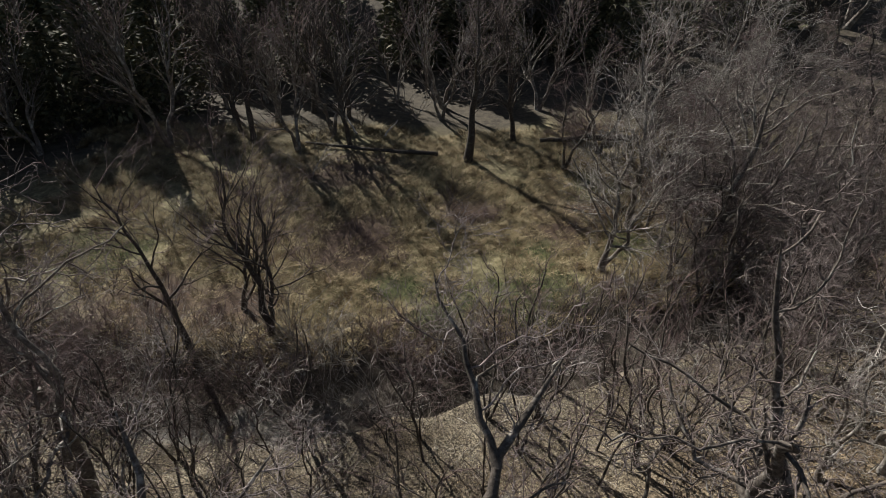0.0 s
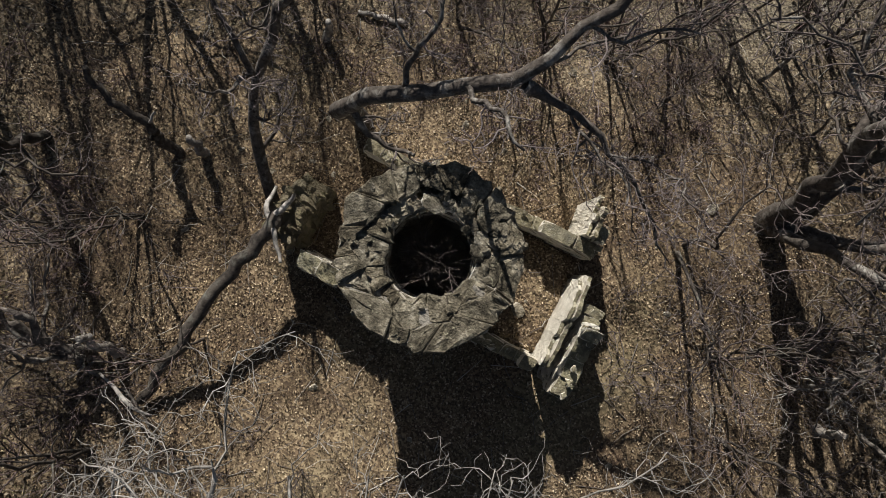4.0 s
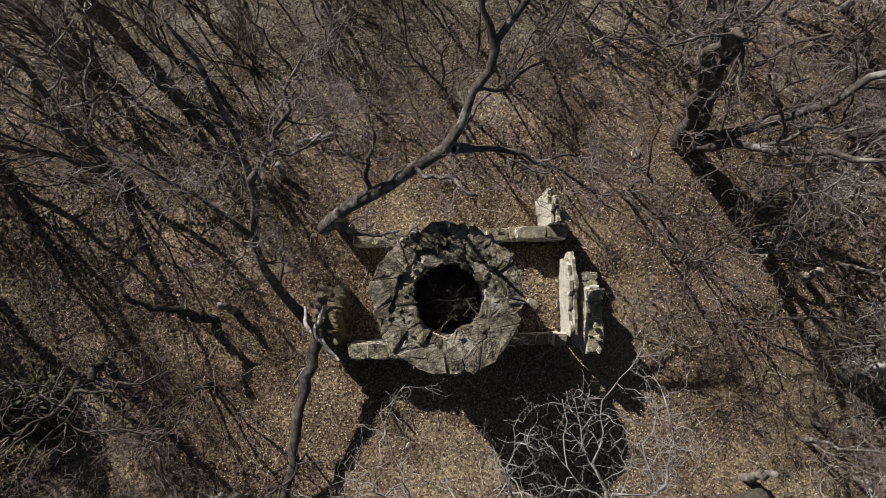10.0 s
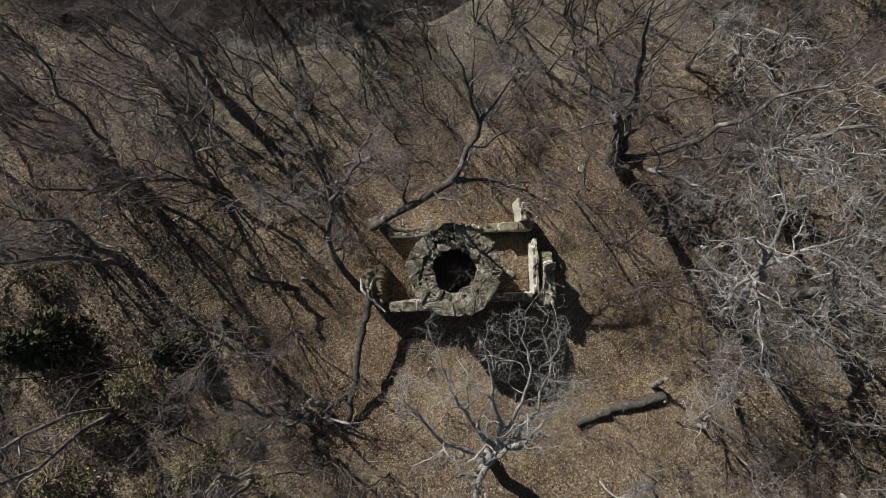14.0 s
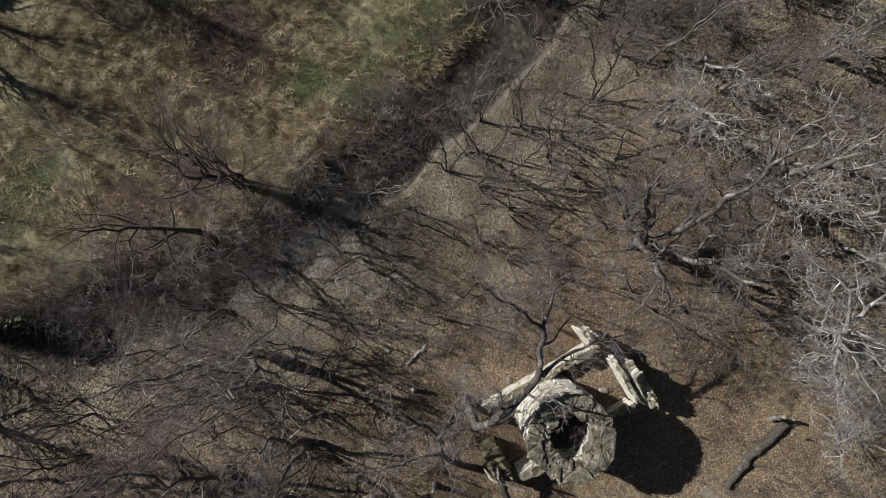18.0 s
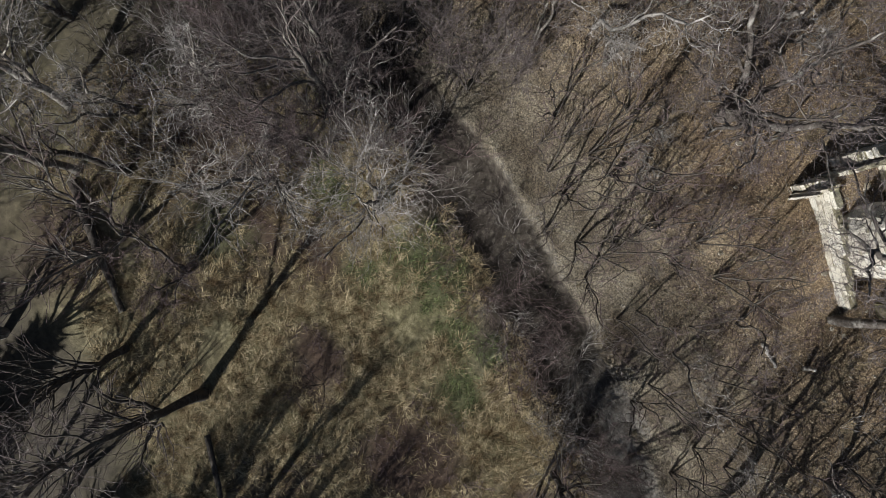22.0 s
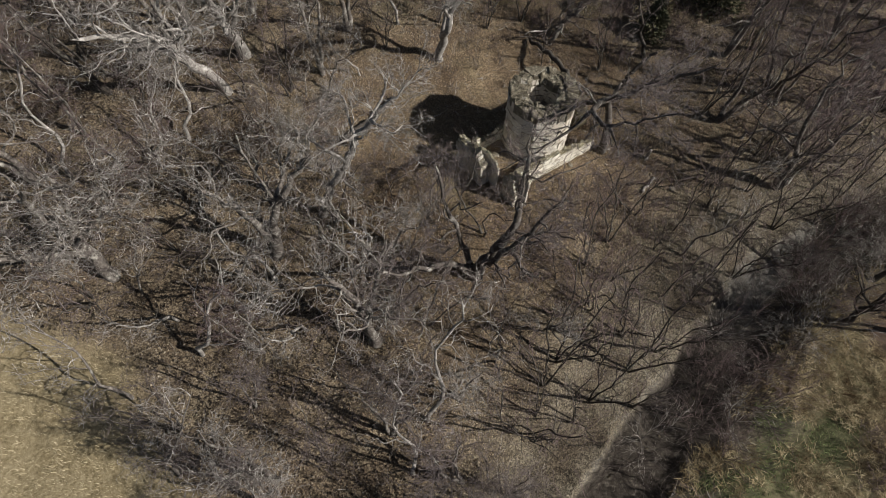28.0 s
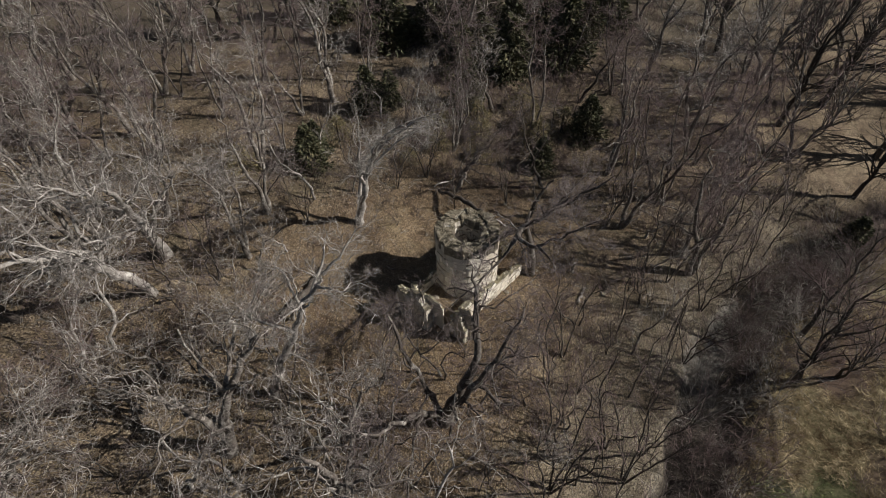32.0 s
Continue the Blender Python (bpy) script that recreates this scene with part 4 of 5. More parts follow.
def slab(root, a0, a1, k0, k1, near, far, ring):
    """One rim stone between two cracks."""
    m = (a0 + a1) / 2
    north = 0.3 < m < 2.7
    top = RIM - (g.uniform(0.0, 0.15) + 0.2 * (1 - ring) if north else g.uniform(-0.03, 0.07) + 0.05 * (1 - ring))
    lean = g.normal(0, 0.16 if north else 0.08, 2)
    edge = []
    for side, rim in ((0, near), (1, far)):
        run = [a0 + (a1 - a0) * q / 4 for q in range(5)]
        for a in (run if side else run[::-1]):
            r = rim(a) + (0.003 if side == 0 else -0.003)
            q = (a - a0) / (a1 - a0)
            edge.append(((a + ((1 - q) * k0 + q * k1) * (r - 1.03)) + (0.004 / r) * (1 - 2 * q), r + g.normal(0, 0.016 if side == 0 else 0.03)))
    pts = np.array([(r * math.cos(a), r * math.sin(a)) for a, r in edge])
    mid = pts.mean(0)
    n = len(pts)
    rows = []
    for grow_by, down in ((1.0, 0.46), (1.0, 0.03), (0.92, 0.004), (0.66, 0.0), (0.33, 0.0)):
        p = mid + (pts - mid) * grow_by
        z = top - down + (p - mid) @ lean + (g.normal(0, 0.012, n) if down < 0.4 else 0.0)
        rows.append(np.column_stack([p, z]))
    v = np.concatenate(rows + [[[mid[0], mid[1], top + g.normal(0, 0.012)]]])
    faces = [(r * n + i, (r + 1) * n + i, (r + 1) * n + (i + 1) % n, r * n + (i + 1) % n) for r in range(4) for i in range(n)]
    faces += [(4 * n + i, 5 * n, 4 * n + (i + 1) % n) for i in range(n)]
    me = bpy.data.meshes.new("slab")
    me.from_pydata([tuple(float(c) for c in q) for q in v], [], faces)
    me.materials.append(RIM_STONE)
    bm = bmesh.new()
    bm.from_mesh(me)
    bmesh.ops.recalc_face_normals(bm, faces=bm.faces)
    bm.to_mesh(me)
    bm.free()
    ob = new("slab", me)
    ob.parent = root


def build_tower():
    root = tagged(new("stone_tower"), "ruined round tower of weathered limestone, hollow and open at the top", "ruin")
    root.location = (TX, TY, 0.0)
    bm = bmesh.new()
    outer, inner = [], []
    n = 48
    rings = [(1.335, 0.2), (1.33, 2.0), (1.31, RIM - 0.07), (0.76, RIM - 0.09), (0.76, 2.6), (0.72, 1.0)]
    rows = [[bm.verts.new(((r + 0.015 * math.sin(5 * a + k)) * math.cos(a), (r + 0.015 * math.sin(5 * a + k)) * math.sin(a), z - (0.0 if z < 3 else 0.28 * max(0.0, math.sin(a)) ** 0.5))) for a in (2 * math.pi * i / n for i in range(n))] for k, (r, z) in enumerate(rings)]
    for row in rows[3:]:
        for v in row:
            v.co += Vector((g.normal(0, 0.03), g.normal(0, 0.03), g.normal(0, 0.03)))
    for p, q in zip(rows, rows[1:]):
        for i in range(n):
            bm.faces.new((p[i], p[(i + 1) % n], q[(i + 1) % n], q[i]))
    bm.faces.new(rows[-1])
    part("mortar_core", bm, MORTAR, root, "crumbling mortar core")
    courses, count = 10, 15
    high = (RIM - 0.55) / courses
    for c in range(courses):
        z = 0.42 + high * (c + 0.5)
        edges = np.cumsum(g.uniform(0.7, 1.3, count))
        edges = np.concatenate([[0], edges]) / edges[-1] * 2 * np.pi + 0.4 * c
        for a, b in zip(edges[:-1], edges[1:]):
            m = (a + b) / 2
            r = 1.24 + g.normal(0, 0.012)
            lay(BLOCKS, root, r * math.cos(m), r * math.sin(m), z, (0.26, (b - a) * 1.38 * 0.99, high * 1.0), m, 0.02)
    for c in range(4):
        z = RIM - 0.25 - 0.3 * c
        for k in range(10):
            m = 2 * math.pi * (k + 0.5 * (c % 2)) / 10
            lay(BLOCKS, root, 0.8 * math.cos(m), 0.8 * math.sin(m), z, (0.22, 0.5, 0.3), m, 0.05)
    # the broken rim: two rings of cracked slabs, lower and smaller on the north side
    rims = (lambda a: 0.66 + 0.06 * math.sin(3 * a + 1) + 0.03 * math.sin(7 * a) + 0.14 * max(0.0, math.cos(a - 1.9)) ** 3, lambda a: 1.0 + 0.09 * math.sin(4 * a + 0.5) + 0.05 * math.sin(9 * a + 2),
            lambda a: 1.39 + 0.03 * math.sin(5 * a) + 0.02 * math.sin(11 * a + 1))
    for ring in (0, 1):
        cuts = [0.0]
        while cuts[-1] < 6.0:
            north = 0.3 < cuts[-1] < 2.7
            cuts.append(cuts[-1] + (g.uniform(0.18, 0.4) if north else g.uniform(0.2, 0.52)) * (1.25 if ring == 0 else 1.0))
        cuts[-1] = 2 * math.pi
        skew = g.normal(0, 0.35, len(cuts))
        skew[-1] = skew[0]
        for k in range(len(cuts) - 1):
            slab(root, cuts[k], cuts[k + 1], skew[k], skew[k + 1], rims[ring], rims[ring + 1], ring)
    for k in range(96):
        m = g.uniform(0.2, 3.3) if k < 60 else g.uniform(0, 6.28)
        r = g.uniform(0.7, 1.36)
        big = 1.45 if k < 60 else 0.7
        lay(RIM_ROCKS, root, r * math.cos(m), r * math.sin(m), RIM + 0.02 - (g.uniform(0.06, 0.3) if k < 60 else g.uniform(0.03, 0.09)), tuple(g.uniform(0.12, 0.32, 3) * (big, big, 0.6 * big)), g.uniform(0, 6), 0.35)
    return root


def build_wall(label, x0, y0, x1, y1, thick, tops, low, meshes=None, name="ruined_wall", size=0.42):
    """A dry wall of rough blocks from one end to the other; tops: its height along the way."""
    root = tagged(new(name), label, "wall")
    root.location = (x0, y0, 0.0)
    length = math.hypot(x1 - x0, y1 - y0)
    turn = math.atan2(y1 - y0, x1 - x0)
    ux, uy = math.cos(turn), math.sin(turn)
    core = bmesh.new()
    k = 10
    for i in range(k):
        s0, s1 = length * i / k, length * (i + 1) / k
        z1 = float(np.interp((i + 0.5) / k, np.linspace(0, 1, len(tops)), tops)) - (0.3 if meshes else 0.1)
        if z1 > low:
            m = Matrix.LocRotScale((ux * (s0 + s1) / 2, uy * (s0 + s1) / 2, (low + z1) / 2), Euler((0, 0, turn)), (s1 - s0 + 0.004 * (i % 2), (thick - 0.03) * (0.75 if meshes else 1.0) - 0.004 * (i % 2), z1 - low))
            bmesh.ops.create_cube(core, size=1, matrix=m)
    part("mortar_core", core, MOSSY if meshes else PALE_MORTAR, root, "crumbling mortar core")
    z = low
    while z < max(tops):
        high = g.uniform(0.2, 0.3)
        s = -g.uniform(0, 0.1)
        while s < length:
            w = min(g.uniform(0.6, 1.3) * size, length + 0.05 - s)
            top = float(np.interp((s + w / 2) / length, np.linspace(0, 1, len(tops)), tops)) + g.normal(0, 0.05)
            if z + high * 0.5 < top and w > 0.1:
                c = s + w / 2
                halves = (0.0,) if thick < 0.4 else (-0.25, 0.25)
                for h in halves:
                    wide = thick if len(halves) == 1 else thick * 0.5
                    off = h * thick
                    lay(meshes or WALL_BLOCKS, root, ux * c - uy * off, uy * c + ux * off, z + high / 2, (w * 0.99, wide * g.uniform(0.96, 1.06) * (g.uniform(0.8, 1.3) if meshes else 1.0), high * (1.25 if meshes else 1.0)), turn + (g.normal(0, 0.5) if meshes else 0.0), 0.2 if meshes else 0.025)
            s += w
        z += high
    for _ in range(int(5 * length)):
        c = g.uniform(0, length)
        top = float(np.interp(c / length, np.linspace(0, 1, len(tops)), tops))
        off = g.uniform(-0.3, 0.3) * thick
        lay(MOSS_ROCKS if meshes else WALL_ROCKS, root, ux * c - uy * off, uy * c + ux * off, top + 0.02, tuple(g.uniform(0.12, 0.3, 3) * (1, 1, 0.6)), g.uniform(0, 6), 0.3)
    return root


def build_leaf(label, x0, y0, x1, y1, plates):
    """Upright plates of stone side by side; each: how far off the line, how thick, where it begins and ends along it, how high."""
    root = tagged(new("ruined_wall"), label, "wall")
    root.location = (x0, y0, 0.0)
    length = math.hypot(x1 - x0, y1 - y0)
    turn = math.atan2(y1 - y0, x1 - x0)
    for off, thick, s0, s1, top in plates:
        nu, nv = 22, 14
        u = np.linspace(s0, s1, nu) * length
        crest = top + 0.09 * np.repeat(g.normal(0, 1, nu // 4 + 1), 4)[:nu] + g.normal(0, 0.012, nu) - 0.12 * smooth(0.9, 1.0, np.linspace(0, 1, nu))
        v, f = [], []
        for side in (-1, 1):
            for i in range(nu):
                for k in range(nv):
                    q = k / (nv - 1)
                    v.append((u[i] + g.normal(0, 0.008), off + side * thick * (0.5 - 0.08 * q ** 8) + g.normal(0, 0.006) + 0.008 * math.sin(7 * u[i] + 9 * off), 0.25 + (crest[i] - 0.25) * q))
            base = 0 if side < 0 else nu * nv
            for i in range(nu - 1):
                for k in range(nv - 1):
                    a = base + i * nv + k
                    quad = (a, a + nv, a + nv + 1, a + 1)
                    f.append(quad if side > 0 else quad[::-1])
        h = nu * nv
        for i in range(nu - 1):
            a = i * nv + nv - 1
            f.append((a, a + nv, a + nv + h, a + h))
        for i in (0, nu - 1):
            for k in range(nv - 1):
                a = i * nv + k
                f.append((a, a + 1, a + 1 + h, a + h))
        c, n = math.cos(turn), math.sin(turn)
        ob = mesh_part("stone_leaf", [(p[0] * c + p[1] * n, p[0] * n - p[1] * c, p[2]) for p in v], f, WALL_STONE, root)
        bm = bmesh.new()
        bm.from_mesh(ob.data)
        bmesh.ops.recalc_face_normals(bm, faces=bm.faces)
        bm.to_mesh(ob.data)
        bm.free()
    return root


build_tower()
build_wall("long ruined limestone wall standing against the round tower", -0.85, 1.42, 4.05, 1.48, 0.27, (1.2, 1.3, 1.6, 1.75, 1.8, 1.85, 1.95), 0.3, size=0.6)
build_leaf("thin upright leaves of a broken limestone pier at the end of the long wall", 3.74, 1.63, 3.68, 2.38, ((-0.09, 0.08, 0.0, 1.0, 2.35), (0.01, 0.09, 0.0, 0.8, 2.55)))
build_wall("lichened rubble beside the broken limestone pier", 3.93, 1.62, 3.91, 2.1, 0.22, (2.2, 2.1, 1.4), 0.2, size=0.26)
build_leaf("thin pale leaves of a ruined limestone wall with a sunlit face", 4.13, -0.85, 4.1, 1.0, ((-0.1, 0.075, 0.0, 0.93, 2.2), (-0.01, 0.08, 0.02, 1.0, 2.28), (0.1, 0.06, 0.05, 0.75, 1.5)))
build_wall("rubble core of a ruined wall crusted with yellow lichen", 4.5, -1.15, 4.46, 0.5, 0.34, (2.35, 2.5, 2.35, 2.45, 2.0), 0.3, size=0.3)
build_wall("low ruined limestone wall joining the tower", 2.45, -0.95, 3.9, -0.92, 0.26, (1.9, 1.7, 1.6, 1.9), 0.4)
build_wall("low ruined limestone wall beside the tower", -0.85, -1.15, 0.5, -1.1, 0.34, (1.7, 2.0, 2.1, 2.2), 0.4)
build_wall("crumbled mossy rubble pier under a fallen log", -1.36, -1.0, -1.34, 0.3, 0.78, (2.0, 2.15, 2.05, 1.6), 0.4, [rock_mesh(80 + k, MOSSY) for k in range(4)], size=0.36)


# ---- fallen wood and loose stones ----
def log(label, pts, r0, r1, stubs, material=DEADWOOD, name="fallen_log"):
    root = tagged(new(name), label, "log")
    base = np.array(pts[0], float)
    root.location = Vector(base)
    p = np.array(pts, float) - base
    s = np.linspace(0, len(p) - 1, 5 * (len(p) - 1) + 1)
    f = np.stack([np.interp(s, np.arange(len(p)), p[:, c]) for c in range(3)], 1) + g.normal(0, 0.3 * r0, (len(s), 3))
    t = Limbs()
    rad = np.linspace(r0, r1, len(f)) * g.uniform(0.93, 1.07, len(f))
    t.tube(np.concatenate([f[:1], f, f[-1:]]), np.concatenate([[0.003], rad, [0.003]]), 10)
    t.mesh("trunk", material, root)
    for start, way, long, r in stubs:
        b = Limbs()
        b.tube(wander(g, np.array(start) - base, way, long, 6, 0.18, 0.0), np.linspace(r, r * 0.45, 7), 6)
        b.mesh("broken_branch", BARK_PALE, root, "pale broken branch")
    return root


log("long dead trunk leaning on the rubble pier", [(-1.45, -0.6, 2.25), (-1.7, -1.6, 2.2), (-2.0, -3.2, 2.0), at(-2.45, -5.1, 0.15)], 0.14, 0.09,
    [((-1.5, -0.8, 2.3), (1.0, -0.35, 0.1), 0.85, 0.06), ((-1.55, -0.7, 2.3), (-0.9, 0.55, 0.15), 0.7, 0.06), ((-1.5, -0.6, 2.3), (0.1, 1.0, 0.1), 0.6, 0.07),
     ((-2.4, -4.95, 1.9), (-1.0, -0.15, 0.05), 0.9, 0.05), ((-2.4, -4.95, 1.9), (0.9, -0.2, 0.1), 0.5, 0.04)], BARK_DARK)
log("dead fallen log lying on the leaves", [at(5.3, -5.3, 0.12), at(6.4, -5.0, 0.13), at(7.5, -4.75, 0.14), at(8.5, -4.5, 0.16)], 0.12, 0.17, [((8.2, -4.55, 2.0), (-0.1, 0.3, 1.0), 0.5, 0.05)], BARK_DARK)
log("pale fallen branch lying on the leaves", [at(-1.6, 4.35, 0.08), at(-2.1, 4.25, 0.1), at(-2.65, 4.15, 0.07)], 0.07, 0.05, [], BARK_PALE, "fallen_branch")
log("fallen trunk in the dry field", [at(6.4, 28.2, 0.2), at(9.0, 28.4, 0.25), at(11.9, 28.7, 0.2)], 0.12, 0.2, [], BARK_DARK)
log("dark fallen trunk beyond the creek", [at(-6.5, 27.5, 0.2), at(-2.5, 26.5, 0.3), at(0.8, 26.3, 0.2)], 0.06, 0.12, [((-3.5, 26.8, 0.5), (-0.7, 0.6, 0.8), 1.5, 0.06), ((-2.0, 26.5, 0.5), (0.4, 0.5, 0.9), 1.2, 0.05)], BARK_DARK)
for x, y, z, lean in ((8.15, -4.25, 1.25, (0.05, 0.5)), (-3.85, -0.2, 1.05, (0.05, 0.12)), (-3.3, -4.6, 1.3, (-0.3, 0.5)), (-2.9, 3.2, 0.8, (0.2, 0.1)), (10.2, 0.4, 1.0, (-0.2, 0.2))):
    log("broken standing snag with a pale splintered top", [at(x, y, -0.15), (x + lean[0] * 0.5, y + lean[1] * 0.5, at(x, y)[2] + z * 0.5), (x + lean[0], y + lean[1], at(x, y)[2] + z)], 0.11, 0.06, [], DEADWOOD, "tree_snag")

log("crooked dark dead stem leaning out over the leaves", [at(-4.35, -0.45, -0.1), (-4.55, -0.35, 1.35), (-4.5, -0.2, 1.9), (-5.1, -0.05, 2.5), (-5.3, 0.2, 3.0)], 0.12, 0.05, [((-4.5, -0.2, 1.9), (0.5, 0.3, 0.8), 0.4, 0.04)], BARK_DARK, "tree_snag")

for k in range(92):
    x, y = (g.normal(1.2, 3.4), g.normal(1.0, 3.2)) if k < 60 else (g.uniform(-9, 10), 0.0)
    if k >= 60:
        y = float(bank(x)) + g.uniform(-0.5, 2.4)
    if (x - TX) ** 2 + (y - TY) ** 2 < 2.0:
        continue
    s = g.uniform(0.07, 0.2) if k % 7 else g.uniform(0.2, 0.36)
    ob = tagged(lay(ROCKS if k < 60 else MOSS_ROCKS, None, x, y, float(height(x, y)) + s * 0.12, (s * 1.3, s, s * 0.7), g.uniform(0, 6), 0.2, "loose_stone"), "loose pale limestone lump on the ground" if k < 60 else "dark mossy stone beside the creek", "stone", "loose stones")


# ---- ground cover ----
def cover(name, label, category, material, x, y, z, length, width, tilt):
    """Thousands of small bent pieces, each four corners."""
    n = len(x)
    a = g.uniform(0, 2 * np.pi, n)
    c = np.stack([x, y, z], 1)
    u = np.stack([np.cos(a) * np.cos(tilt), np.sin(a) * np.cos(tilt), np.sin(tilt)], 1) * (length / 2)[:, None]
    w = np.stack([-np.sin(a), np.cos(a), g.normal(0, 0.35, n)], 1) * (width / 2)[:, None]
    v = np.stack([c - u, c - w + [0, 0, 0.008], c + u, c + w + [0, 0, 0.008]], 1).reshape(-1, 3)
    return tagged(fast_mesh(name, v, np.arange(4 * n).reshape(n, 4), material, smooth=False), label, category, kind="stuff")


def scatter(n, x0, x1, y0, y1, keep):
    x, y = g.uniform(x0, x1, n), g.uniform(y0, y1, n)
    ok = keep(x, y)
    return x[ok], y[ok]


x, y = scatter(360000, -10, 14, -9, 12.5, lambda x, y: (y < bank(x) - 0.3 + 0.25 * wob(x, y, 1.1)) & (np.hypot(x - TX, y - TY) > 1.35) & (g.uniform(0, 1, len(x)) < (1.15 - 0.055 * np.hypot(x - 1.5, y)) * (0.35 + 0.65 * smooth(-0.5, 0.15, wob(x, y, 0.8, 6.0) + 0.5 * wob(x, y, 2.1, 2.0)))))
toward = smooth(-9, -1.0, y - bank(x)) > g.uniform(0, 1, len(x))
for pick, stuff, words in ((~toward, LEAF, "brown and tan dead oak leaves strewn over the woodland floor"), (toward, GREY_LEAF, "greyed dead leaves along the creek bank")):
    px, py = x[pick], y[pick]
    cover("leaf_litter", words, "leaves", stuff, px, py, height(px, py) + g.uniform(0.004, 0.05, len(px)), g.uniform(0.03, 0.066, len(px)), g.uniform(0.022, 0.042, len(px)), g.normal(0, 0.5, len(px)))
x, y = scatter(110000, -20, 25, -22, 13, lambda x, y: (y < bank(x) + 0.2) & ((x < -8) | (x > 11) | (y < -7)) & (x - 0.8 * np.maximum(np.abs(y - 4.5) - 4.5, 0) + 0.6 * wob(x, y, 0.5) < 19.4))
cover("leaf_litter", "dead leaves between the farther woodland trees", "leaves", FAR_LEAF, x, y, height(x, y) + g.uniform(0.004, 0.06, len(x)), g.uniform(0.07, 0.14, len(x)), g.uniform(0.045, 0.085, len(x)), g.normal(0, 0.5, len(x)))


def blades(name, label, material, x, y, per, tall, lean, wide):
    n = len(x) * per
    bx, by = np.repeat(x, per) + g.normal(0, 0.11, n), np.repeat(y, per) + g.normal(0, 0.11, n)
    h = np.repeat(g.uniform(0.6, 1.2, len(x)), per) * g.uniform(0.5, 1.1, n) * tall
    a = g.uniform(0, 2 * np.pi, n)
    c = np.stack([bx, by, height(bx, by) - 0.02], 1)
    u = np.stack([-np.sin(a), np.cos(a), 0 * a], 1) * wide
    tip = c + np.stack([np.cos(a) * lean * h + 0.25 * h, np.sin(a) * lean * h - 0.15 * h, h * 0.8], 1)
    v = np.stack([c - u, c + u, tip], 1).reshape(-1, 3)
    return tagged(fast_mesh(name, v, np.arange(3 * n).reshape(n, 3), material, smooth=False, k=3), label, "grass", kind="stuff")


def in_field(x, y):
    d = y - bank(x)
    return (d > 2.6) & (g.uniform(0, 1, len(x)) > np.maximum(0.8 * near_spots(x, y, BRAMBLE_SPOTS), 0.75 * near_spots(x, y, GREEN_SPOTS)))


x, y = scatter(15500, -19, 16, 12, 30, lambda x, y: in_field(x, y) & (wob(x, y, 0.9, 3.0) > -0.55) & (g.uniform(0, 1, len(x)) > 0.35 * shaded_edge(x, y)))
blades("field_grass", "tufts of tall straw-coloured grass in the field beyond the creek", STRAW, x, y, 17, 0.36, 1.25, 0.011)
x, y = scatter(16000, 18, 36, -8, 17, lambda x, y: (x - 0.8 * np.maximum(np.abs(y - 4.5) - 4.5, 0) + 0.6 * wob(x, y, 0.5) > 19.4) & (np.hypot(x - 23.5, y - 13) > 3.2) & (y - bank(x) < 0))
blades("clearing_grass", "short pale dry grass of the clearing", PALE_STRAW, x, y, 6, 0.16, 0.9, 0.012)
x, y = scatter(10000, -18, 16, 11, 26, lambda x, y: (y - bank(x) > 1.8) & (y - bank(x) < 9) & (near_spots(x, y, GREEN_SPOTS) > 0.45))
blades("green_grass", "patches of fresh green grass near the creek", GREEN_BLADE, x, y, 12, 0.24, 0.9, 0.01)

def underbrush(n, x0, x1, y0, y1, keep, tall, label, material):
    """Shrubs that grow into one another: fans of crooked stems with side twigs."""
    t = Limbs()
    px, py = scatter(n, x0, x1, y0, y1, keep)
    for x, y, z, big in zip(px, py, height(px, py), g.uniform(0.5, 1.1, len(px)) * tall):
        for _ in range(5):
            w = np.array([g.normal(0, 0.5), g.normal(0, 0.5), 1.0])
            p = wander(g, (x + g.normal(0, 0.15), y + g.normal(0, 0.15), z - 0.05), w, big * g.uniform(0.7, 1.2), 5, 0.28, 0.0, 0.2)
            t.tube(p, np.linspace(0.013, 0.005, 6), 3)
            for k in (1, 2, 3, 4):
                t.tube(wander(g, p[k], side_way(g, p[k + 1] - p[k], 0.8), big * g.uniform(0.2, 0.45), 2, 0.3, 0.02), [0.007, 0.0055, 0.004], 3)
    return tagged(t.mesh("underbrush", material, None), label, "brush", kind="stuff")


FAR_OFF_WEST = lambda x, y: np.hypot(x + 0.5, y + 0.5) > 5.2
FAR_OFF = lambda x, y: np.hypot(x - 2.5, y + 0.5) > 8.5
underbrush(480, -26, 22, -30, -5, FAR_OFF, 1.5, "tangled brown leafless underbrush between the woodland trees", TWIG)
underbrush(260, -34, -8, -14, 9, lambda x, y: (y < bank(x) - 1) & FAR_OFF(x, y), 1.6, "reddish leafless underbrush between the woodland trees", TWIG_RED)
underbrush(240, -62, -26, -34, 16, FAR_OFF, 3.0, "leafless underbrush of the far woods", TWIG_RED)
underbrush(230, -7, 11, -9, 9, lambda x, y: (np.hypot(x - 2.3, y - 0.2) > 4.8) & ~FAR_OFF(x, y) & (y < bank(x) - 1.5), 0.75, "low leafless shrubs on the leaf litter round the ruin", TWIG)
underbrush(120, -3.5, 5.5, 2.4, 7.0, lambda x, y: np.hypot(x - 3.9, y - 2) > 1.2, 0.85, "thin reddish shrubs on the leaves behind the ruined wall", TWIG_RED)
underbrush(36, 5, 13, -8, 3, lambda x, y: np.hypot(x - 7, y + 4.6) > 1.5, 0.9, "thin leafless shrubs on the open leaf litter", TWIG)
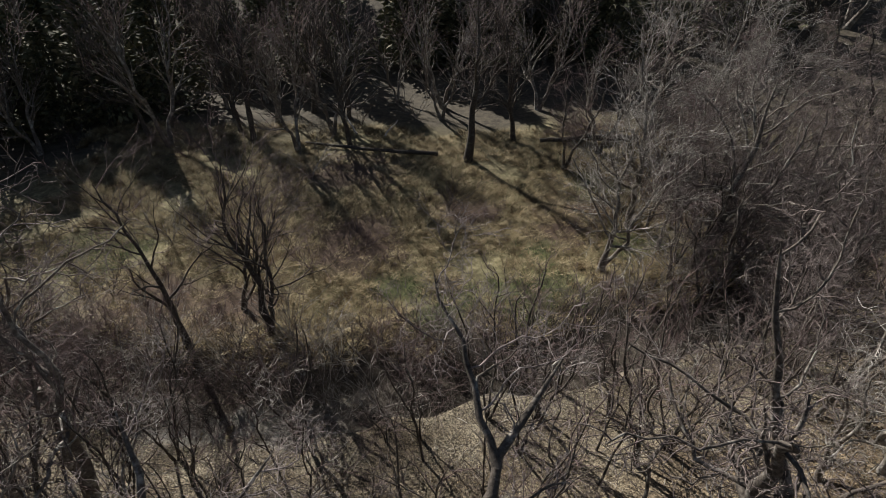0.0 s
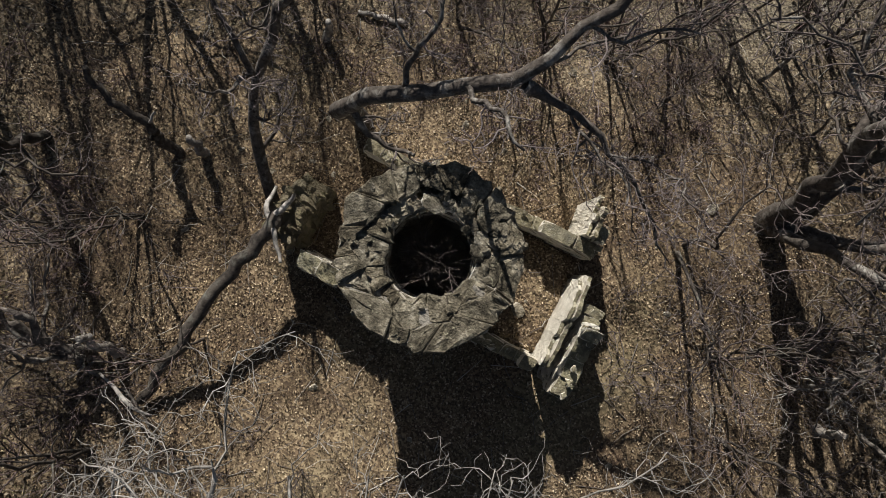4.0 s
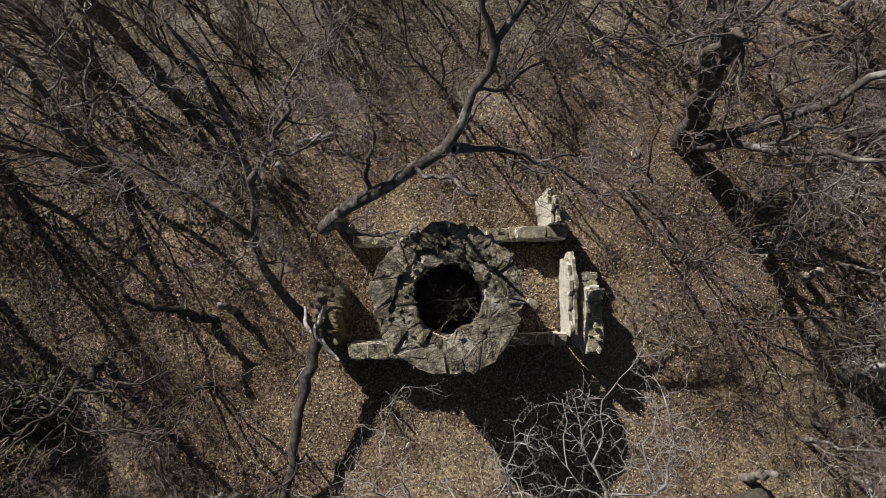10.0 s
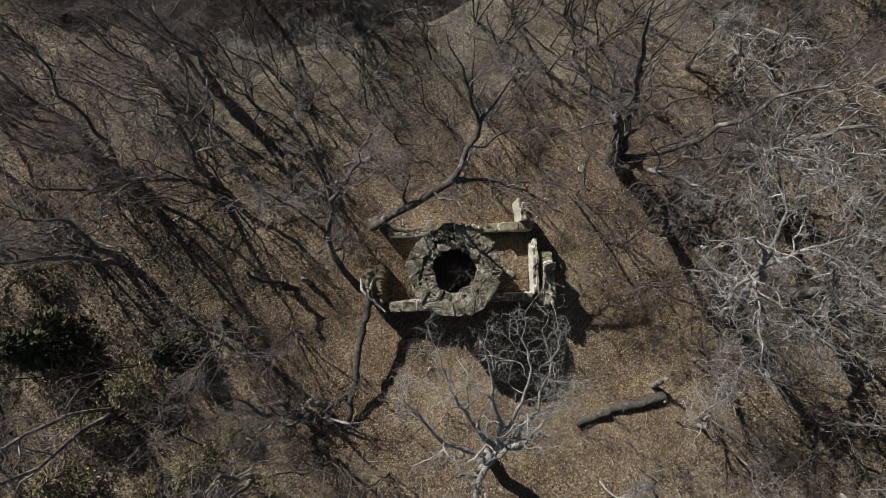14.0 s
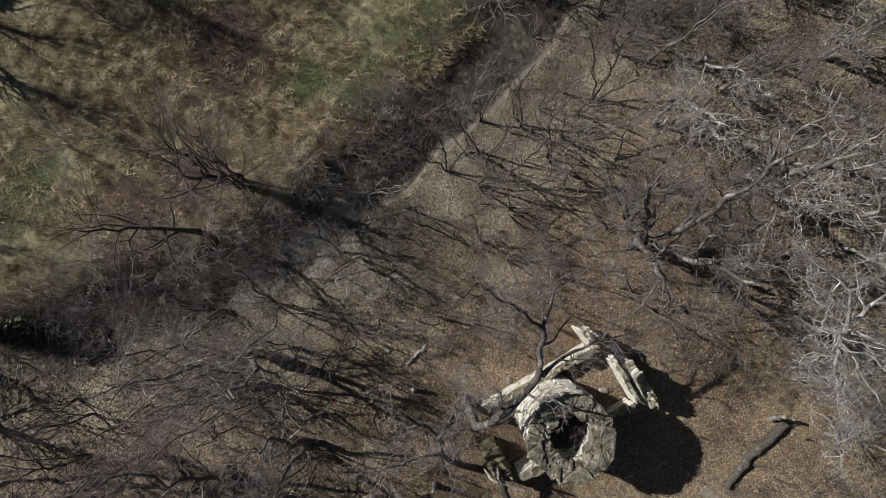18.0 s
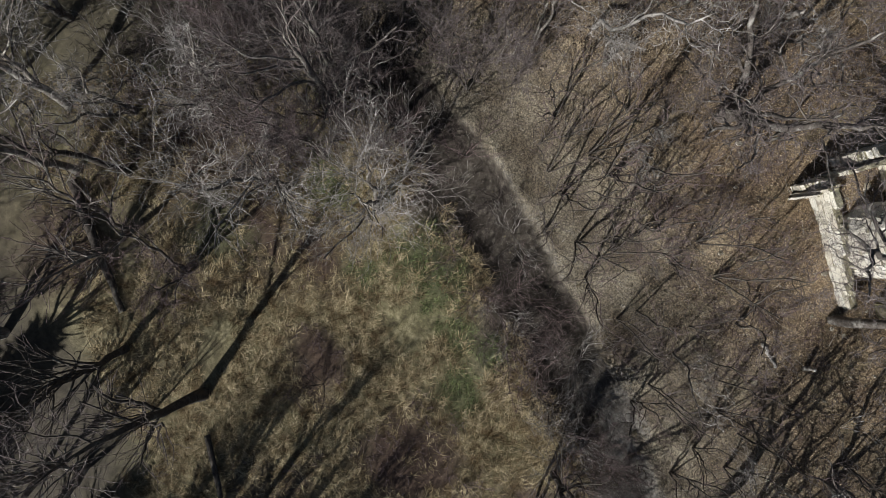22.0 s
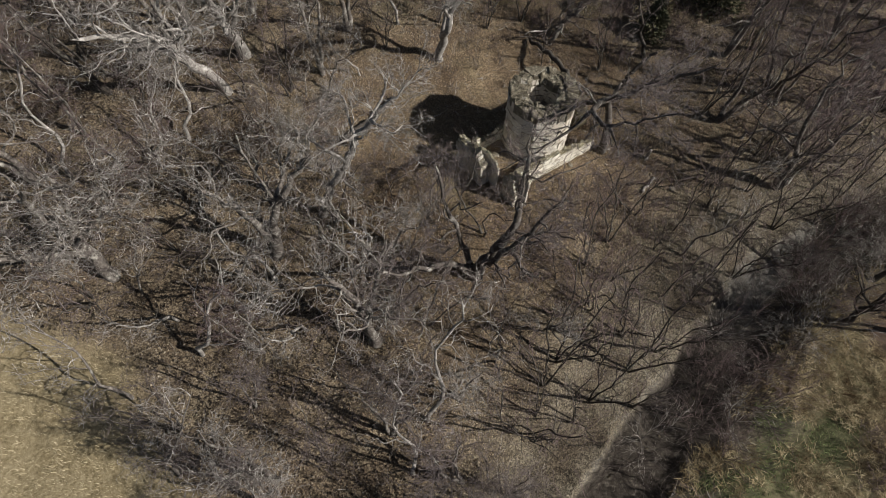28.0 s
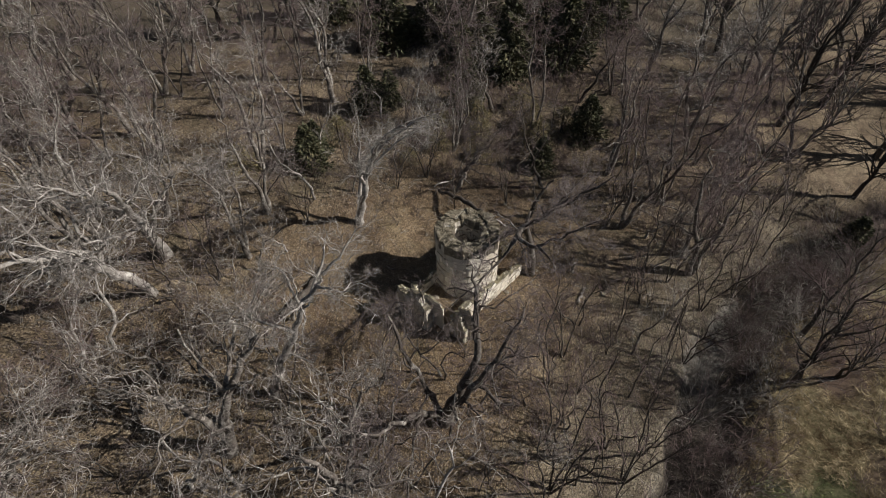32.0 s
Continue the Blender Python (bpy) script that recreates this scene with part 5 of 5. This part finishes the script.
underbrush(150, -13, -3, -9, -1.5, FAR_OFF_WEST, 1.1, "reddish-brown leafless brush among the olive shrubs", TWIG_RED)
underbrush(130, 20, 27, 10, 16.5, lambda x, y: np.hypot(x - 23.5, y - 13) < 3.6, 1.3, "rust-brown brush at the edge of the clearing", TWIG_RED)
underbrush(1050, -14, 15, 14, 33, lambda x, y: (near_spots(x, y, BRAMBLE_SPOTS) > 0.35) & (y > bank(x) + 2.5), 0.75, "low rust-brown bramble in the dry field", TWIG_RED)
underbrush(300, 12, 29, 8.5, 27, lambda x, y: np.hypot(x - 26.6, y - 4) > 6.6, 1.5, "dark leafless underbrush round the edge of the clearing", TWIG_DARK)


def weeds(n, x0, x1, y0, y1, keep, tall, label, material):
    """Dry bent stems that stand singly on the floor."""
    t = Limbs()
    px, py = scatter(n, x0, x1, y0, y1, keep)
    gz = height(px, py)
    lean = g.normal(0, 0.55, (len(px), 2))
    up = g.uniform(0.3, 1.0, len(px)) * tall
    kink = g.normal(0, 0.12, (len(px), 2))
    for x, y, z, w, h, q in zip(px, py, gz, lean, up, kink):
        a = np.array([x, y, z - 0.02])
        t.tube([a, a + [h * (w[0] * 0.5 + q[0]), h * (w[1] * 0.5 + q[1]), h * 0.55], a + [h * w[0], h * w[1], h * 0.9]], [0.006, 0.005, 0.0025], 3)
    return tagged(t.mesh("dry_weeds", material, None), label, "weeds", kind="stuff")


CLEAR = lambda x, y: (np.hypot(x - TX, y - TY) > 2.4) & ((x < -1.5) | (x > 5.2) | (np.abs(y) > 3.2))
weeds(9000, -14, 19, -14, 14, lambda x, y: (y < bank(x)) & CLEAR(x, y) & (wob(x, y, 0.5, 7.0) > -0.35), 0.7, "thin dry weed stems standing over the leaf litter", STICK)
weeds(11000, -16, 22, 9, 26, lambda x, y: (y > bank(x) - 0.35) & (y < bank(x) + 3.4 + 2 * wob(x, y, 0.6) + 0.5 * np.maximum(x - 8, 0)), 0.9, "dry dark weed stems along the creek", DARK_STICK)

sticks = Limbs()
for _ in range(1500):
    x, y = g.uniform(-10, 13), g.uniform(-9, 11)
    if (x - TX) ** 2 + (y - TY) ** 2 < 2.2 or y > bank(x) - 0.2:
        continue
    a, long = g.uniform(0, 6.28), g.uniform(0.2, 0.9)
    p = np.array([[x + math.cos(a) * s * long + g.normal(0, 0.02), y + math.sin(a) * s * long + g.normal(0, 0.02), 0] for s in (-0.5, 0, 0.5)])
    p[:, 2] = height(p[:, 0], p[:, 1]) + 0.03
    r = g.uniform(0.005, 0.014)
    sticks.tube(p, [r, r * 0.8, r * 0.5], 3)
tagged(sticks.mesh("fallen_sticks", STICK, None), "small fallen sticks scattered over the leaves", "sticks", kind="stuff")
